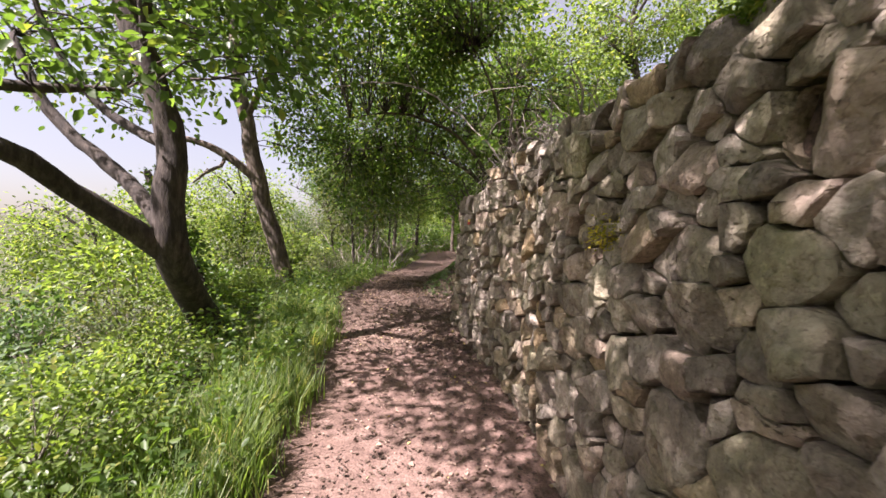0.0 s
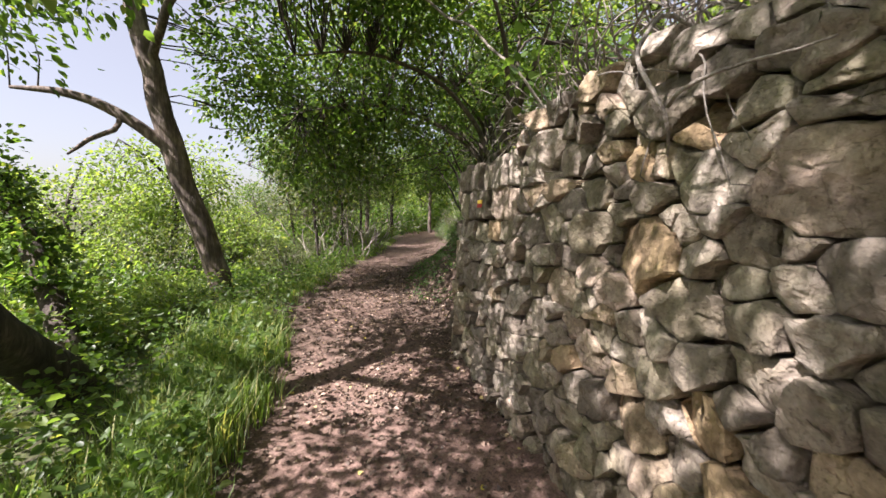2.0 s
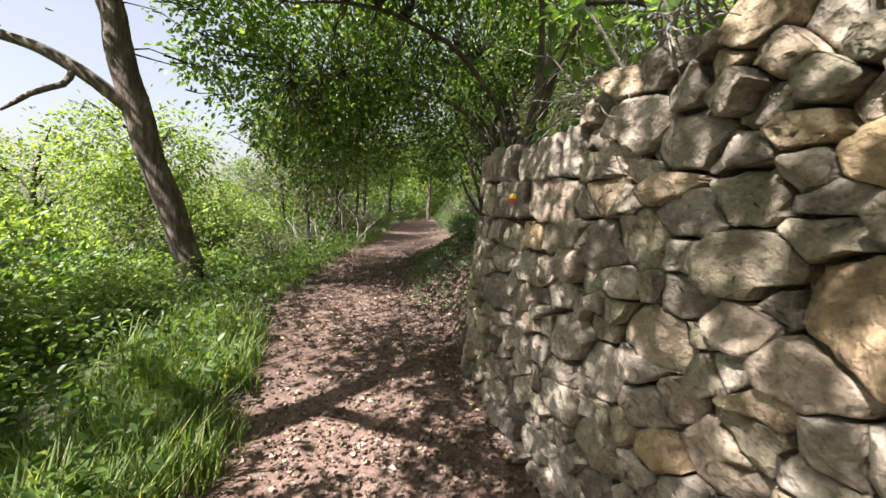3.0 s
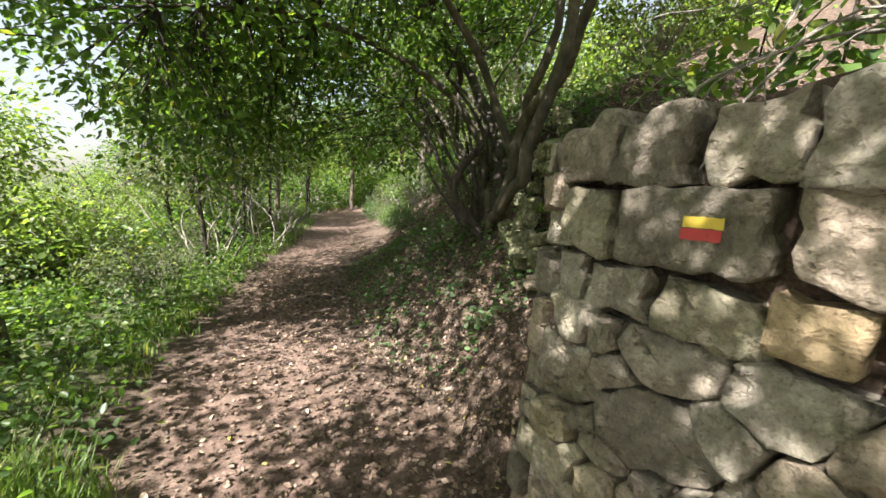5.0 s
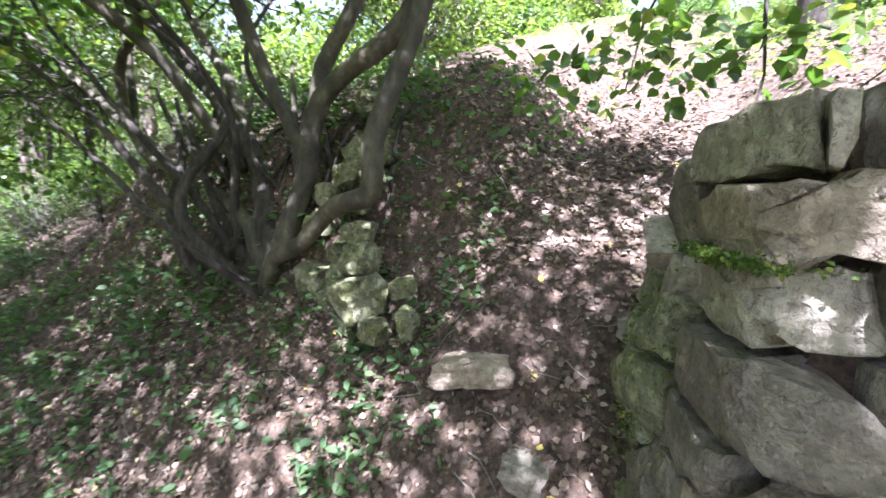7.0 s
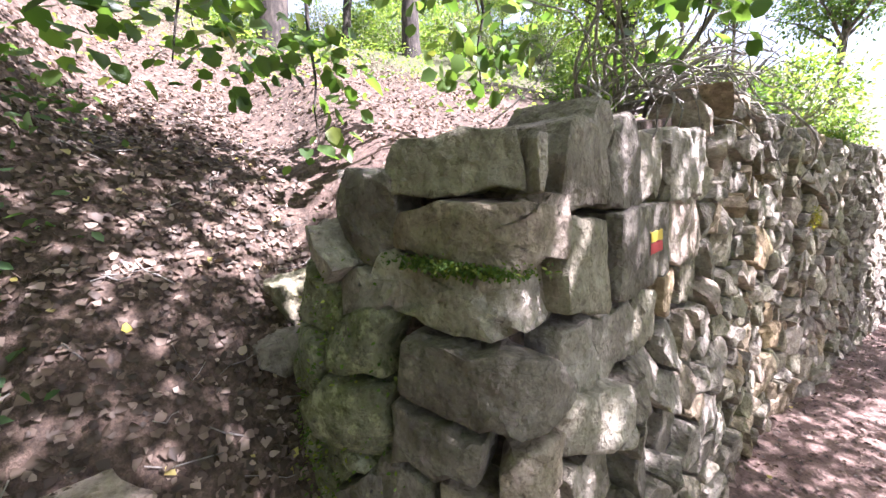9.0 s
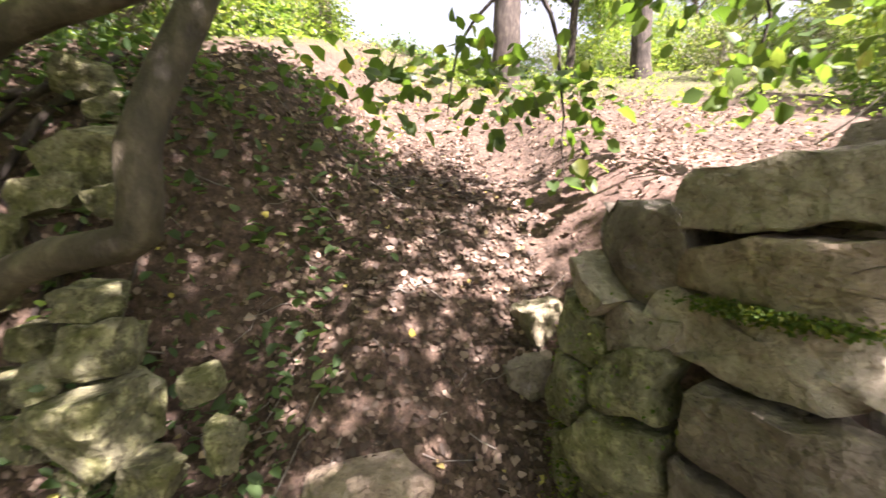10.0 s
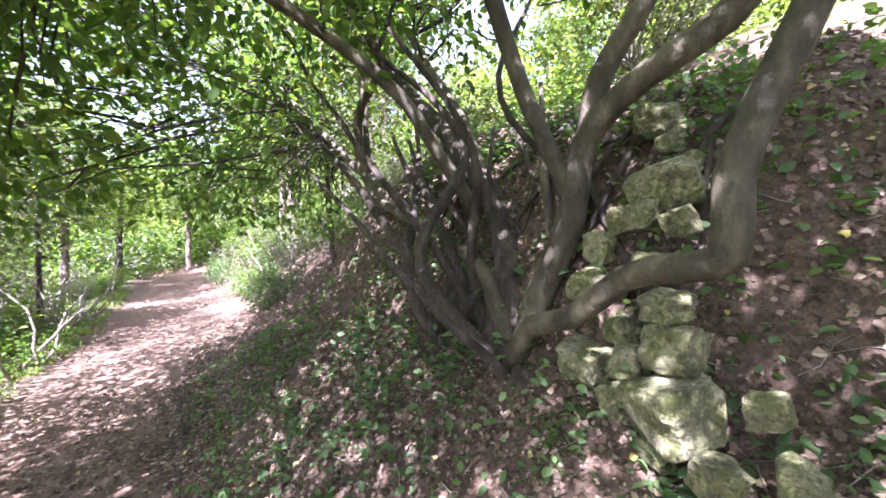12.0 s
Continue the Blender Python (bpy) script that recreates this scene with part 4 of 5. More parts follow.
bushes = [
    bush("dense green bush with small oval leaves", [(0, 0, 0.45, 0.75, 0.75, 0.5), (0.4, 0.2, 0.3, 0.5, 0.5, 0.35), (-0.4, -0.3, 0.35, 0.5, 0.5, 0.35)], 140, 22, 0.12, 0.07, LEAF_MID, 31),
    bush("bright sunlit bush with pale green leaves", [(0, 0, 0.6, 0.8, 0.8, 0.65), (0.2, -0.4, 0.4, 0.5, 0.5, 0.4)], 140, 22, 0.13, 0.075, LEAF_LIGHT, 32),
    bush("straggly grey-green bush with dry twigs", [(0, 0, 0.6, 0.7, 0.7, 0.65), (-0.3, 0.3, 0.9, 0.4, 0.4, 0.5)], 120, 16, 0.13, 0.055, LEAF_GREY, 33),
    bush("dark ivy-like bush with glossy leaves", [(0, 0, 0.35, 0.8, 0.7, 0.4), (0.3, 0.3, 0.5, 0.4, 0.4, 0.35)], 130, 20, 0.12, 0.065, IVY, 34),
]
rb = np.random.RandomState(77)
spots = []
for k in range(900):
    y = rb.uniform(-2.5, 24)
    d = rb.uniform(1.0, 9) if y < 9 else rb.uniform(0.5, 8)
    x = float(left_edge(y)) - d
    if (x + 2.85) ** 2 + (y - 4.95) ** 2 < 0.5 or (x + 3.0) ** 2 + (y - 7.9) ** 2 < 0.5:
        continue
    if y < 9 and d < 1.35 and rb.rand() < 0.75:
        continue
    gap = 0.66 + 0.16 * d
    if all((x - a) ** 2 + (y - b) ** 2 > gap * gap for a, b in spots):
        spots.append((x, y))
        kind = rb.choice(4, p=[0.34, 0.32, 0.2, 0.14]) if y < 10 else rb.choice(4, p=[0.3, 0.2, 0.38, 0.12])
        size = rb.uniform(0.65, 1.0) * (1 + 0.10 * d)
        if d < 2.2:
            size *= 0.62
        place(bushes[kind], x, y, rb.uniform(0, 360), size, "bushes below the path")
for k in range(70):
    y = rb.uniform(9.6, 17)
    x = float(left_edge(y)) - rb.uniform(1.6, 5.5)
    if all((x - a) ** 2 + (y - b) ** 2 > 0.2 for a, b in spots):
        spots.append((x, y))
        place(bushes[rb.choice(4, p=[0.2, 0.35, 0.4, 0.05])], x, y, rb.uniform(0, 360), rb.uniform(0.9, 1.5), "bushes below the path")
for k in range(260):
    y = rb.uniform(13.5, 24)
    x = float(right_edge(y)) + rb.uniform(0.35, 6)
    if all((x - a) ** 2 + (y - b) ** 2 > 0.8 for a, b in spots):
        spots.append((x, y))
        place(bushes[rb.choice(4, p=[0.4, 0.15, 0.25, 0.2])], x, y, rb.uniform(0, 360), rb.uniform(0.55, 0.95), "bushes on the bank")
for k in range(420):
    x, y = rb.uniform(2.6, 16), rb.uniform(-6, 12)
    if 1.2 < y < 8.4 and x < 13:
        continue
    if all((x - a) ** 2 + (y - b) ** 2 > 1.9 for a, b in spots):
        spots.append((x, y))
        place(bushes[rb.choice(4, p=[0.3, 0.5, 0.15, 0.05])], x, y, rb.uniform(0, 360), rb.uniform(0.8, 1.4), "bushes on the hillside")

woods = [
    plain_tree("young oak with a rounded green crown", 6.5, [(0, 0, 4.6, 1.7, 1.7, 1.5), (0.8, 0.3, 3.6, 1.0, 1.0, 0.8), (-0.7, -0.5, 3.4, 1.0, 1.0, 0.8)], 300, 26, 0.22, 0.11, LEAF_MID, BARK_ROUGH, 51),
    plain_tree("spreading pale-green tree on the slope", 5.5, [(0, 0, 3.6, 1.9, 1.9, 1.3), (0.9, -0.6, 2.6, 1.0, 1.0, 0.8), (-0.9, 0.6, 2.7, 1.0, 1.0, 0.8)], 300, 24, 0.22, 0.11, LEAF_LIGHT, BARK_DARK, 52),
    plain_tree("tall dark oak with a flared trunk", 7.5, [(0, 0, 6.0, 2.0, 2.0, 1.2), (1.0, 0.8, 5.2, 1.0, 1.0, 0.7), (-1.0, -0.6, 5.0, 1.0, 1.0, 0.7)], 260, 24, 0.22, 0.11, LEAF_MID, BARK_DARK, 54, 0.24),
    plain_tree("thin grey tree with sparse dull foliage", 5.0, [(0, 0, 3.2, 1.1, 1.1, 1.6), (0.4, 0.4, 2.0, 0.8, 0.8, 0.7)], 200, 16, 0.2, 0.08, LEAF_GREY, BARK_DARK, 53, 0.05),
]
rt = np.random.RandomState(99)
stand = []


def plant(kind, x, y, size, group):
    stand.append((x, y))
    place(woods[kind], x, y, rt.uniform(0, 360), size, group, 0.0)


NEAR_TREES = [(3, -2.5, 11.5, 0.8), (3, -3.6, 13.6, 0.8), (3, -2.2, 16.5, 0.9), (2, 6.4, 4.75, 1.0), (2, 8.2, 1.4, 0.9), (0, -3.5, 19.0, 1.0), (1, -1.6, 24.0, 0.9), (0, 0.6, 28.5, 1.0), (3, 2.4, 17.0, 1.0), (0, 3.0, 21.0, 1.0), (0, 2.6, 13.0, 0.9), (0, 4.2, 24.0, 1.1), (1, -5.5, 11.0, 0.75)]
# Trees with both x and y negative are unseen, added to block sun and sky
NEAR_TREES += [(1, 4.6, 9.6, 0.8), (1, 10.5, 2.0, 1.0), (0, 9.5, 8.0, 1.1), (1, 5.4, -2.6, 0.9), (0, 8.0, -4.5, 1.0), (1, 3.4, 0.6, 0.62), (0, -2.6, -4.5, 1.0), (0, 0.2, -9.5, 1.0), (0, 3.2, -8.0, 0.9), (0, -4.8, -0.9, 0.75), (0, -2.7, -1.6, 0.85), (0, -4.6, -2.6, 1.0), (1, -7.5, 8.5, 0.7), (1, -8.5, 12.5, 0.9)]
NEAR_TREES += [(0, -3.9, 15.6, 0.85), (0, 1.9, 15.4, 0.85), (3, -2.5, 14.4, 0.9), (0, -2.6, 21.5, 0.9), (3, 1.7, 12.6, 0.8)]
for kind, x, y, size in NEAR_TREES:
    plant(kind, x, y, size, "trees around the path")
for k in range(400):
    x, y = rt.uniform(-70, -9), rt.uniform(-15, 80)
    if all((x - a) ** 2 + (y - b) ** 2 > 16 for a, b in stand) and len(stand) < 95:
        plant(rt.choice([0, 1, 1]), x, y, rt.uniform(0.6, 0.95), "trees down in the valley")
for k in range(120):
    x, y = rt.uniform(-14, 16), rt.uniform(24, 60)
    if all((x - a) ** 2 + (y - b) ** 2 > 9 for a, b in stand):
        plant(rt.choice([0, 0, 1]), x, y, rt.uniform(0.9, 1.3), "trees beyond the path")
for k in range(60):
    x, y = rt.uniform(11, 40), rt.uniform(-25, 30)
    if abs(y - 6.3 + 0.25 * x) < 5:
        continue
    if all((x - a) ** 2 + (y - b) ** 2 > 14 for a, b in stand):
        plant(rt.choice([0, 1]), x, y, rt.uniform(0.8, 1.2), "trees on the hillside")
for k in range(700):
    x, y = rt.uniform(-13, 14), rt.uniform(17, 42)
    if float(left_edge(y)) - 0.2 < x < float(right_edge(y)) + 0.3 and y < 27:
        continue
    if all((x - a) ** 2 + (y - b) ** 2 > 4.2 for a, b in spots):
        spots.append((x, y))
        place(bushes[rt.choice(4, p=[0.35, 0.3, 0.25, 0.1])], x, y, rt.uniform(0, 360), rt.uniform(1.6, 2.6), "bushes beyond the path")
for ob in bushes + woods:
    for o in (*ob.children_recursive, ob):
        bpy.data.objects.remove(o)


# ---- grass, fallen leaves, herbs ----
def blades(name, x, y, h, material, label, category, seed, width=0.006):
    rs = np.random.RandomState(seed)
    n = len(x)
    p = np.stack([x, y, ground(x, y) - 0.01], 1)
    a = rs.uniform(0, 2 * np.pi, n)
    lean = np.stack([np.cos(a), np.sin(a), np.zeros(n)], 1) * (h * rs.uniform(0.15, 0.75, n))[:, None]
    side = np.stack([-np.sin(a), np.cos(a), np.zeros(n)], 1) * (width * rs.uniform(0.6, 1.5, n))[:, None]
    H = h[:, None] * np.array([0, 0, 1.0])
    V = np.stack([p - side, p + side, p + H * 0.55 + lean * 0.28 - side * 0.8, p + H * 0.55 + lean * 0.28 + side * 0.8, p + H * 0.92 + lean - side * 0.1, p + H * 0.92 + lean + side * 0.1], 1).reshape(-1, 3)
    b = (np.arange(n) * 6)[:, None]
    F = np.concatenate([b + np.array([[0, 1, 3, 2]]), b + np.array([[2, 3, 5, 4]])])
    return tagged(link(name, fast_mesh(name, V, F), material), label, category, kind="stuff")


def tufts(n, per, seed, lo, hi, d0, d1):
    rs = np.random.RandomState(seed)
    cy = rs.uniform(lo, hi, n)
    cx = left_edge(cy) - d0 - (d1 - d0) * rs.beta(1.1, 1.6, n)
    k = np.repeat(np.arange(n), per)
    return cx[k] + rs.normal(size=n * per) * 0.055, cy[k] + rs.normal(size=n * per) * 0.055, rs.uniform(0.5, 1.25, n)[k] * rs.uniform(0.5, 1.0, n * per)


gx, gy, gk = tufts(520, 34, 61, -1.2, 6.4, -0.02, 0.9)
blades("grass", gx, gy, gk * 0.36, GRASS, "long fresh green grass along the path edge", "grass", 62, 0.004)
gx, gy, gk = tufts(420, 18, 63, 6.4, 22, 0.05, 1.0)
blades("grass_beyond", gx, gy, gk * 0.13, GRASS, "low green grass along the far path edge", "grass", 64)


def ragged(v, rs, size):
    """Pulls the margins of six-point leaves in and out, so that no two are alike."""
    q = v.reshape(-1, 6, 3)
    mid = q.mean(1, keepdims=True)
    return (mid + (q - mid) * rs.uniform(0.5, 1.35, (len(q), 6, 1)) + rs.normal(size=q.shape) * (size * 0.06)[:, None, None]).reshape(-1, 3)


def litter(name, x, y, size, material, label, seed, flat=0.28, lift=0.006, category="leaves", width=0.85):
    rs = np.random.RandomState(seed)
    n = len(x)
    e = 0.02
    nz = np.stack([-(ground(x + e, y, False) - ground(x - e, y, False)) / (2 * e), -(ground(x, y + e, False) - ground(x, y - e, False)) / (2 * e), np.ones(n)], 1)
    nz = unit(nz)
    al = unit(np.cross(nz, rs.normal(size=(n, 3))))
    v, f = leaves(np.stack([x, y, ground(x, y) + lift + rs.uniform(0, 0.012, n)], 1), size, al + nz * rs.normal(size=(n, 1)) * flat * 0.5, nz + rs.normal(size=(n, 3)) * flat, rs, width, 0.2)
    v = ragged(v, rs, size)
    return tagged(link(name, fast_mesh(name, v, f), material), label, category, kind="stuff")


rl = np.random.RandomState(71)
n = 20000
ly = np.concatenate([rl.uniform(-1, 5, n // 4), rl.uniform(4.5, 12, n // 2), rl.uniform(10, 24, n // 4)])
lx = left_edge(ly) + 0.1 + rl.beta(1.3, 1.0, len(ly)) * (np.where(ly < 5.7, wall_x(ly) - 0.02, right_edge(ly) + 0.3) - left_edge(ly) - 0.1)
litter("fallen_leaves_on_path", lx, ly, rl.uniform(0.015, 0.045, len(ly)) * np.interp(ly, [3, 5, 9, 12], [0.8, 1.0, 1.0, 0.9]), DEAD, "dry fallen leaves scattered over the earth path", 72)
n = 44000
by = np.concatenate([rl.uniform(5.9, 9.5, int(n * 0.62)), rl.uniform(9.5, 14, n - int(n * 0.62))])
bx = right_edge(by) + rl.beta(1.1, 1.5, n) * 3.2
litter("fallen_leaves_on_bank", bx, by, rl.uniform(0.012, 0.036, n), DEAD, "thick dry leaf litter on the earth bank", 73, 0.4)
n = 15000
hx, hy = rl.uniform(1.2, 8, n), rl.uniform(3.0, 7.0, n)
litter("fallen_leaves_on_hillside", hx, hy, rl.uniform(0.016, 0.038, n), DEAD, "pale dry leaves on the sunlit hillside", 74, 0.4)


def herbs(name, x, y, per, size, material, label, seed, height=0.08, spread=0.05, category="plants"):
    rs = np.random.RandomState(seed)
    k = np.repeat(np.arange(len(x)), per)
    px, py = x[k] + rs.normal(size=len(k)) * spread, y[k] + rs.normal(size=len(k)) * spread
    z = ground(px, py) + rs.uniform(0.01, height, len(k))
    v, f = leaves(np.stack([px, py, z], 1), size * rs.uniform(0.5, 1.3, len(k)), rs.normal(size=(len(k), 3)) * np.array([1, 1, 0.5]), np.array([0, 0, 1.0]) + rs.normal(size=(len(k), 3)) * 0.5, rs)
    return tagged(link(name, fast_mesh(name, v, f), material), label, category, kind="stuff")


n = 260
y = rl.uniform(6.7, 12, n)
x = right_edge(y) + 0.1 + rl.beta(1.2, 1.6, n) * 1.5
herbs("ivy_on_bank", x, y, 14, 0.045, IVY, "low ivy and seedlings on the leafy bank", 81)
n = 1500
y = rl.uniform(-2, 15, n)
x = left_edge(y) - np.where(y > 6.2, 0.05, 0.15) - rl.uniform(0, 1, n) ** 1.4 * 3.2
herbs("herbs_on_verge", x, y, 16, 0.055, LEAF_MID, "leafy weeds among the verge grass", 82, 0.38, 0.10)
n = 520
y = rl.uniform(-2, 9, n)
x = left_edge(y) - 0.8 - rl.uniform(0, 3.0, n)
herbs("pale_herbs_on_verge", x, y, 16, 0.06, LEAF_LIGHT, "pale green weeds on the sunlit verge", 83, 0.5, 0.12)
n = 260
y = rl.uniform(6.6, 9.6, n)
x = right_edge(y) + 0.9 + rl.beta(1.2, 1.2, n) * 1.4
herbs("ivy_on_upper_bank", x, y, 12, 0.05, IVY, "glossy ivy trailing over the upper bank", 84, 0.16, 0.07)
n = 500
x, y = rl.uniform(2.2, 12, n), rl.uniform(-1, 11, n)
herbs("hillside_weeds", x, y, 12, 0.06, LEAF_LIGHT, "sunlit pale green weeds on the hillside", 85, 0.28, 0.12)


# ---- rocks under the many-stemmed tree, and loose stones ----
def rock(x, y, z, rx, rz, material, seed, label, deep=0.8, turn=0.0, group=""):
    """A weathered block: a rough ball cut by a few planes."""
    rs = np.random.RandomState(seed)
    bm = bmesh.new()
    bmesh.ops.create_icosphere(bm, subdivisions=4, radius=1.0)
    cuts = [(Vector(unit(rs.normal(size=(1, 3)))[0]), rs.uniform(0.42, 0.68)) for _ in range(13)]
    square = [Vector(a) for a in ((1, 0, 0), (-1, 0, 0), (0, 1, 0), (0, -1, 0), (0, 0, 1), (0, 0, -1))]
    cuts = [((n + Vector(rs.normal(size=3) * 0.14)).normalized(), rs.uniform(0.5, 0.62)) for n in square] + [(n, d + 0.16) for n, d in cuts]
    for v in bm.verts:
        for n, d in cuts:
            k = v.co.dot(n) - d
            if k > 0:
                v.co -= n * k
        v.co += noise.noise_vector(v.co * 2.3 + Vector((seed, 0, 0))) * 0.10 + noise.noise_vector(v.co * 6.5 + Vector((0, seed, 0))) * 0.045
        v.co = Vector((v.co.x * rx * deep * 1.45, v.co.y * rx * 1.45, v.co.z * rz * 1.45))
    me = bpy.data.meshes.new("rock")
    bm.to_mesh(me)
    bm.free()
    me.polygons.foreach_set("use_smooth", [False] * len(me.polygons))
    ob = tagged(link("rock", me, material), label, "rock", group)
    ob.matrix_world = pose(x, y, z, rs.uniform(-12, 12), rs.uniform(-12, 12), turn + rs.uniform(-20, 20))
    return ob


RUIN = [(0.86, 7.31, 1.60, 0.110, 0.095), (0.80, 7.28, 1.43, 0.155, 0.110), (1.15, 7.47, 2.16, 0.154, 0.107), (1.08, 7.55, 2.03, 0.117, 0.070), (1.00, 7.66, 1.92, 0.065, 0.070), (0.95, 7.66, 1.77, 0.081, 0.081), (0.85, 7.63, 1.49, 0.113, 0.079), (0.90, 7.34, 1.73, 0.091, 0.060), (0.87, 7.47, 1.52, 0.060, 0.075), (0.74, 7.13, 1.31, 0.086, 0.057), (0.76, 7.30, 1.30, 0.055, 0.046)]
RUIN += [(0.75, 6.95, 1.36, 0.053, 0.071), (1.30, 7.55, 2.44, 0.093, 0.080), (1.05, 7.37, 2.01, 0.065, 0.054), (1.28, 7.51, 2.33, 0.065, 0.052), (0.98, 7.42, 1.86, 0.07, 0.05), (0.93, 7.52, 1.62, 0.07, 0.06), (0.80, 7.45, 1.40, 0.08, 0.06), (1.12, 7.62, 2.0, 0.07, 0.06), (0.86, 7.05, 1.48, 0.06, 0.05), (1.22, 7.42, 2.22, 0.07, 0.05)]
for k, (x, y, z, rx, rz) in enumerate(RUIN):
    rock(x + 0.06, y, z, rx, rz, MOSSY, 300 + k, "mossy yellow-green limestone block under the tree", group="stones of the ruined bank wall")
for k, (x, y, rx, rz, up) in enumerate([(0.78, 6.62, 0.17, 0.06, 0.0), (1.20, 5.98, 0.10, 0.08, 0.0), (1.05, 6.08, 0.09, 0.07, 0.0), (0.60, 6.35, 0.08, 0.05, 0.0)]):
    rock(x, y, float(ground(x, y)) + up, rx, rz, STONE, 340 + k, "flat grey stone half sunk in the earth ramp", 1.0, group="loose stones on the ramp")


# ---- dry vines and plants on the wall ----
vine = tagged(new("dry_vine"), "leafless grey vine hanging over the top of the wall", "vine")
rv = np.random.RandomState(17)
for k in range(110):
    y0 = rv.uniform(3.0, 5.0)
    x0 = float(wall_x(y0)) + 0.09
    z0 = float(np.interp(y0, [3, 4.1, 5.4], [2.32, 2.29, 2.13]))
    r0, q = rv.uniform(0.003, 0.0075), np.array([x0 + 0.3, y0, z0 - 0.02])
    way = np.array([-0.10, rv.uniform(-0.16, 0.16), rv.uniform(0.05, 0.17)])
    pts = [(*q, r0)]
    for m in range(rv.randint(4, 7)):
        q = q + way
        way = way * np.array([0.75, 1, 1]) + np.array([0, rv.uniform(-0.08, 0.08), rv.uniform(-0.09, 0.01)])
        pts.append((min(q[0], x0 - 0.03) if q[2] < z0 else q[0], q[1], q[2], r0 * (1 - m / 8)))
    limb("stem", pts, TWIG, vine, 5, 0.15, step=0.045, wobble=0.085)
for pts in ([(0.95, 3.3, 2.3, 0.016), (0.66, 3.27, 2.36, 0.016), (0.56, 3.10, 2.10, 0.016), (0.58, 3.06, 1.96, 0.014), (0.62, 3.12, 1.84, 0.006)],
            [(0.58, 3.06, 1.98, 0.013), (0.60, 2.85, 2.02, 0.010), (0.64, 2.62, 2.0, 0.004)],
            [(0.8, 4.5, 2.2, 0.02), (0.42, 4.60, 2.70, 0.019), (0.11, 4.80, 3.03, 0.020), (-0.29, 5.00, 3.33, 0.021), (-0.94, 5.20, 3.50, 0.018), (-1.46, 5.30, 3.44, 0.013), (-1.93, 5.40, 3.29, 0.004)],
            [(-0.29, 5.00, 3.33, 0.012), (-0.4, 4.9, 3.6, 0.009), (-0.3, 4.8, 3.9, 0.003)], [(-0.94, 5.2, 3.5, 0.010), (-1.2, 5.0, 3.75, 0.007), (-1.3, 4.8, 4.0, 0.002)], [(0.11, 4.8, 3.03, 0.012), (0.5, 4.7, 3.2, 0.010), (0.9, 4.4, 3.15, 0.004)]):
    limb("stem", [(x, y, z, r * 0.5) for x, y, z, r in pts], TWIG, vine, 6, 0.15, step=0.06, wobble=0.06)


def cushion(name, s0, s1, z0, z1, depth, n, size, material, label, category, seed, upright=0.0):
    """A patch of small leaves on the wall between two places along it and two heights."""
    rs = np.random.RandomState(seed)
    P, A, N = [], [], []
    for k in range(n):
        s = rs.normal((s0 + s1) / 2, (s1 - s0) / 4)
        z = rs.normal((z0 + z1) / 2, (z1 - z0) / 4)
        nn = face_normal(min(max(s, 0.1), LENGTH - 0.1))
        P.append(on_wall(min(max(s, 0.1), LENGTH - 0.1), z, depth + rs.uniform(-0.02, 0.035)))
        A.append(np.array([nn[0], nn[1], upright]) + rs.normal(size=3) * 0.8)
        N.append(np.array([nn[0], nn[1], 1.0]) + rs.normal(size=3) * 0.5)
    v, f = leaves(np.array(P), size * rs.uniform(0.5, 1.3, n), np.array(A), np.array(N), rs, 0.6)
    return tagged(link(name, fast_mesh(name, v, f), material), label, category, kind="stuff")


cushion("moss_in_joint", CORNER + 0.0, CORNER + 0.26, 1.764, 1.790, 0.034, 1800, 0.010, MOSS, "bright green moss in the joint of the wall end", "moss", 401)
cushion("moss_on_top", s_at(0.8), s_at(1.5), 2.17, 2.30, 0.0, 1500, 0.022, MOSS, "yellow-green moss along the wall top", "moss", 402, 0.6)
cushion("moss_at_foot", CORNER + 0.35, CORNER + 0.8, 1.1, 1.7, 0.035, 1100, 0.012, MOSS, "dull moss on the shaded wall end", "moss", 403)
cushion("wall_plant", s_at(1.86), s_at(2.12), 1.50, 1.64, 0.05, 480, 0.017, YELLOW_PLANT, "small yellowing fern growing from the wall", "plant", 404, -0.3)
cushion("weeds_on_wall_top", s_at(-2), s_at(5.6), 2.2, 2.36, -0.30, 900, 0.05, LEAF_LIGHT, "weeds growing along the wall top", "plants", 405, 0.8)


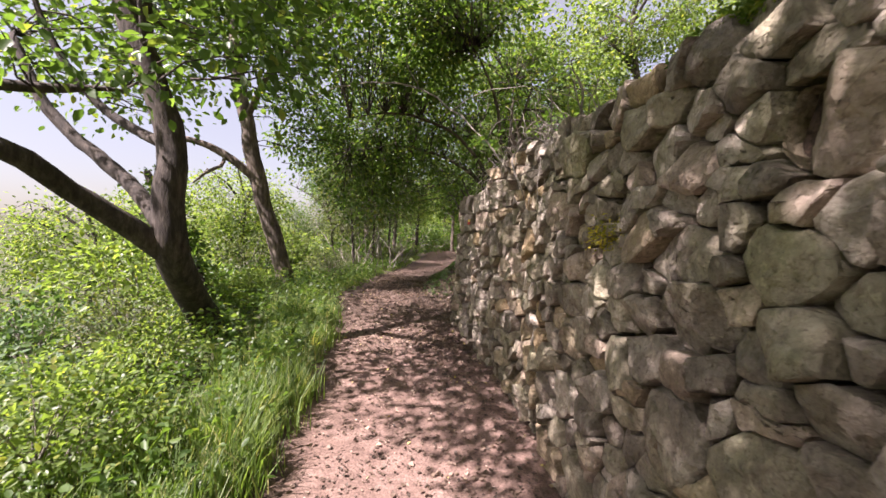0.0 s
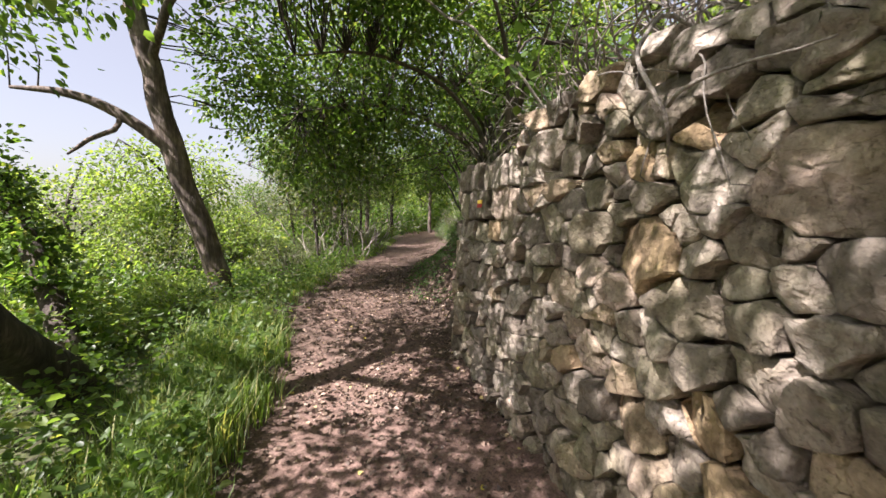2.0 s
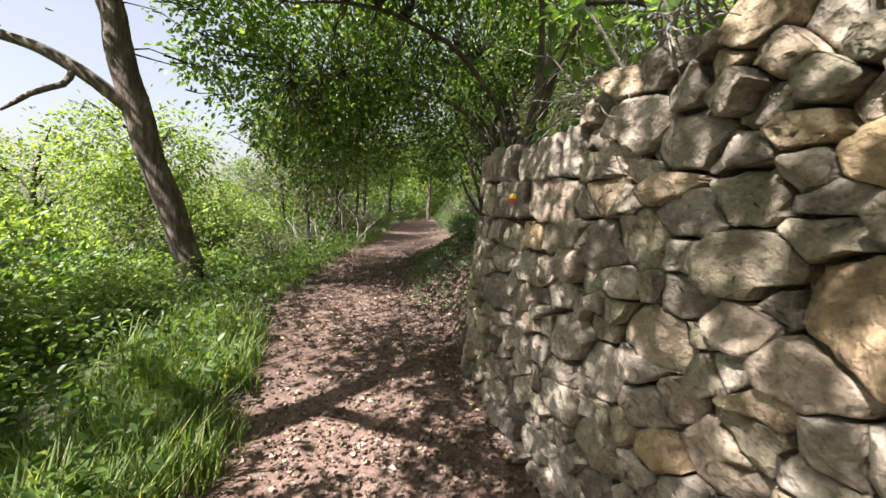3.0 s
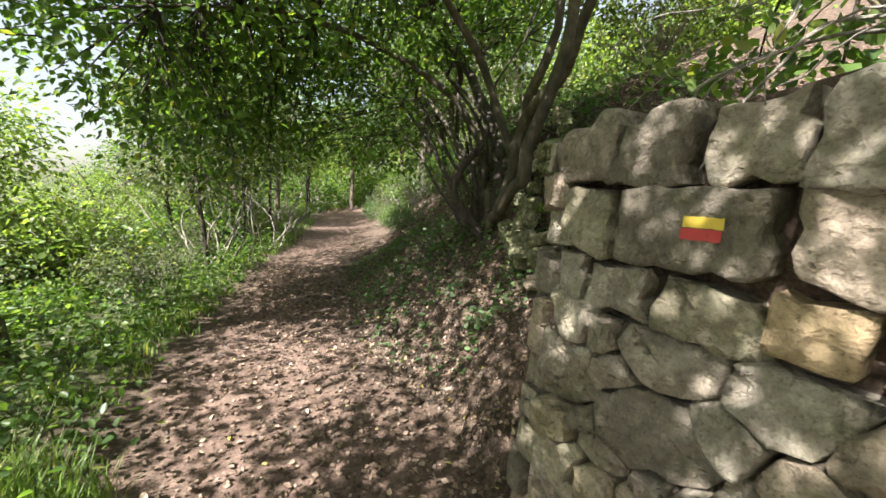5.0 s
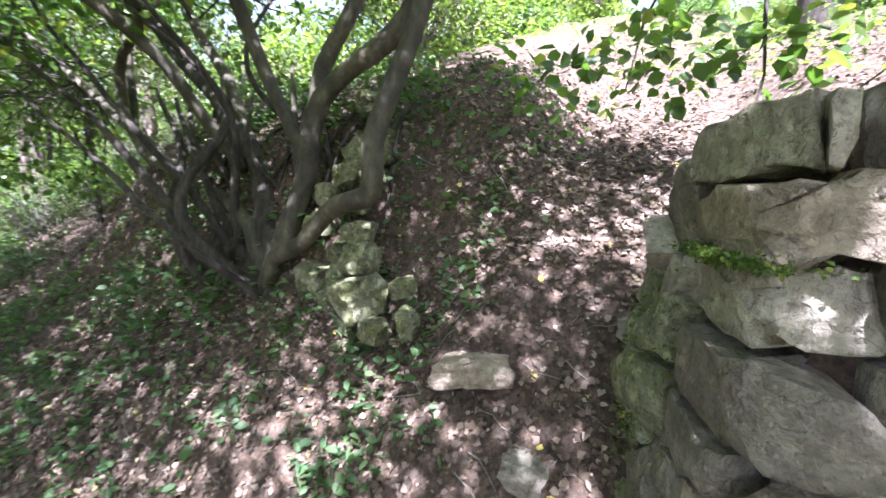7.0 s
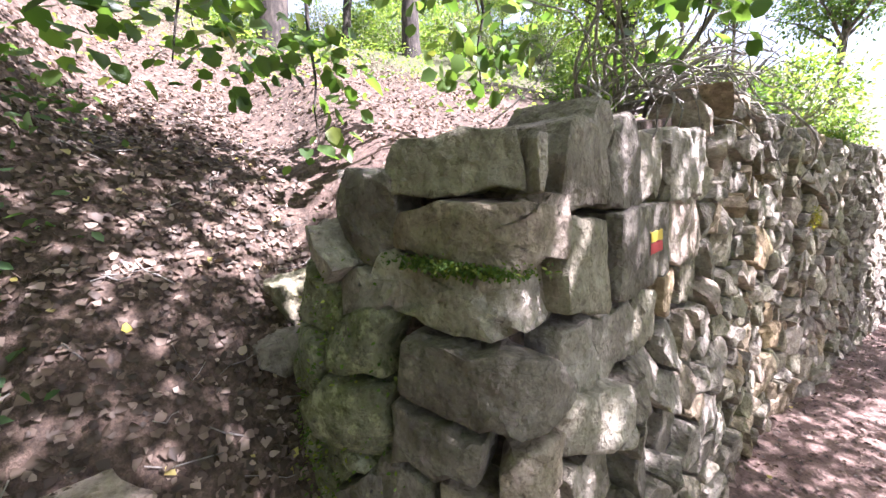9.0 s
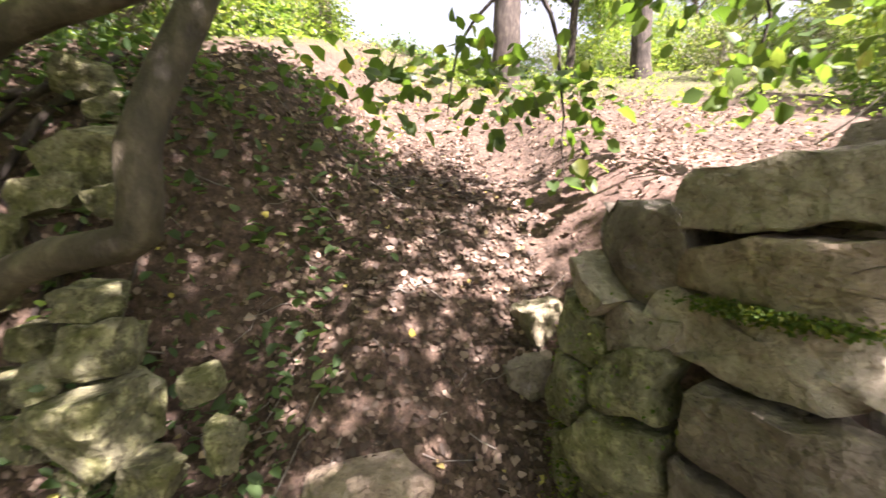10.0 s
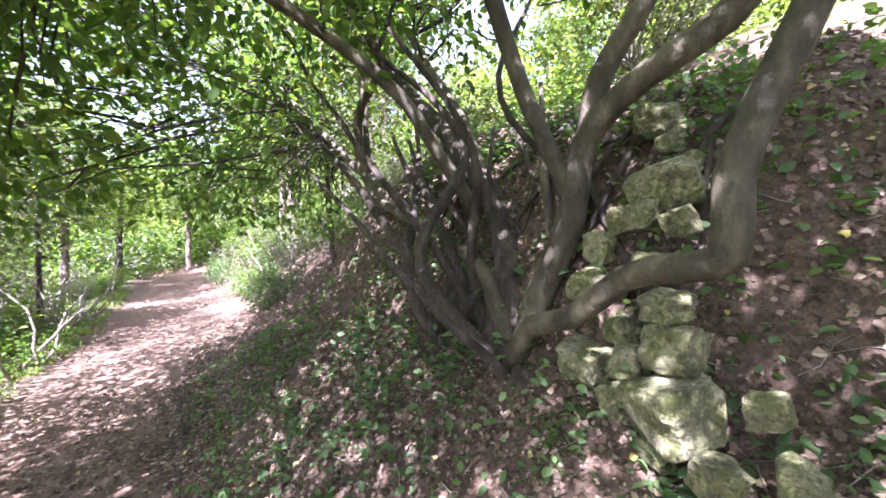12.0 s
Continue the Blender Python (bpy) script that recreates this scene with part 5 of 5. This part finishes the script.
# ---- dry brushwood at the bend of the path ----
def brushwood(x, y, seed, size=1.0):
    rs = np.random.RandomState(seed)
    b = tagged(new("brushwood"), "tangle of leafless brown branches beside the path", "brushwood", "brushwood by the path")
    z = float(ground(x, y, False)) - 0.05
    for k in range(16):
        a, L = rs.uniform(0, 6.28), size * rs.uniform(0.7, 1.6)
        d = np.array([math.cos(a) * 0.6, math.sin(a) * 0.6, rs.uniform(0.5, 1.2)])
        p = np.array([x, y, z]) + rs.normal(size=3) * np.array([0.25, 0.25, 0])
        e = p + d * L
        m = (p + e) / 2 + rs.normal(size=3) * 0.15 * L
        limb("branch", [(*p, 0.018), (*m, 0.012), (*e, 0.003)], TWIG, b, 5, 0.1, step=0.2, wobble=0.06)


for k, (x, y) in enumerate([(-2.15, 13.6), (-2.3, 15.4), (-1.9, 16.8), (-2.5, 18.0), (-2.6, 12.0), (1.2, 14.5)]):
    brushwood(x, y, 500 + k)


# ---- sticks on the ground ----
def sticks(n, seed):
    rs = np.random.RandomState(seed)
    V, F, m = [], [], 0
    for k in range(n):
        y = rs.uniform(5.9, 12)
        x = float(right_edge(y)) + rs.beta(1.1, 1.6) * 2.6
        a, L, r = 1.57 + rs.normal() * 0.4, rs.uniform(0.05, 0.18), rs.uniform(0.0015, 0.0035)
        for j in range(4):
            u = j / 3 - 0.5
            px, py = x + math.cos(a) * L * u + rs.normal() * 0.008, y + math.sin(a) * L * u + rs.normal() * 0.008
            pz = float(ground(px, py)) + 0.012 + rs.uniform(0, 0.015)
            for w in (0, 2.1, 4.2):
                V.append((px - math.sin(a) * math.cos(w) * r, py + math.cos(a) * math.cos(w) * r, pz + math.sin(w) * r))
        for j in range(3):
            for w in range(3):
                F.append((m + j * 3 + w, m + j * 3 + (w + 1) % 3, m + j * 3 + 3 + (w + 1) % 3, m + j * 3 + 3 + w))
        m += 12
    tagged(link("fallen_sticks", fast_mesh("fallen_sticks", V, F), TWIG), "thin dry sticks strewn over the bank", "sticks", kind="stuff")


sticks(420, 91)
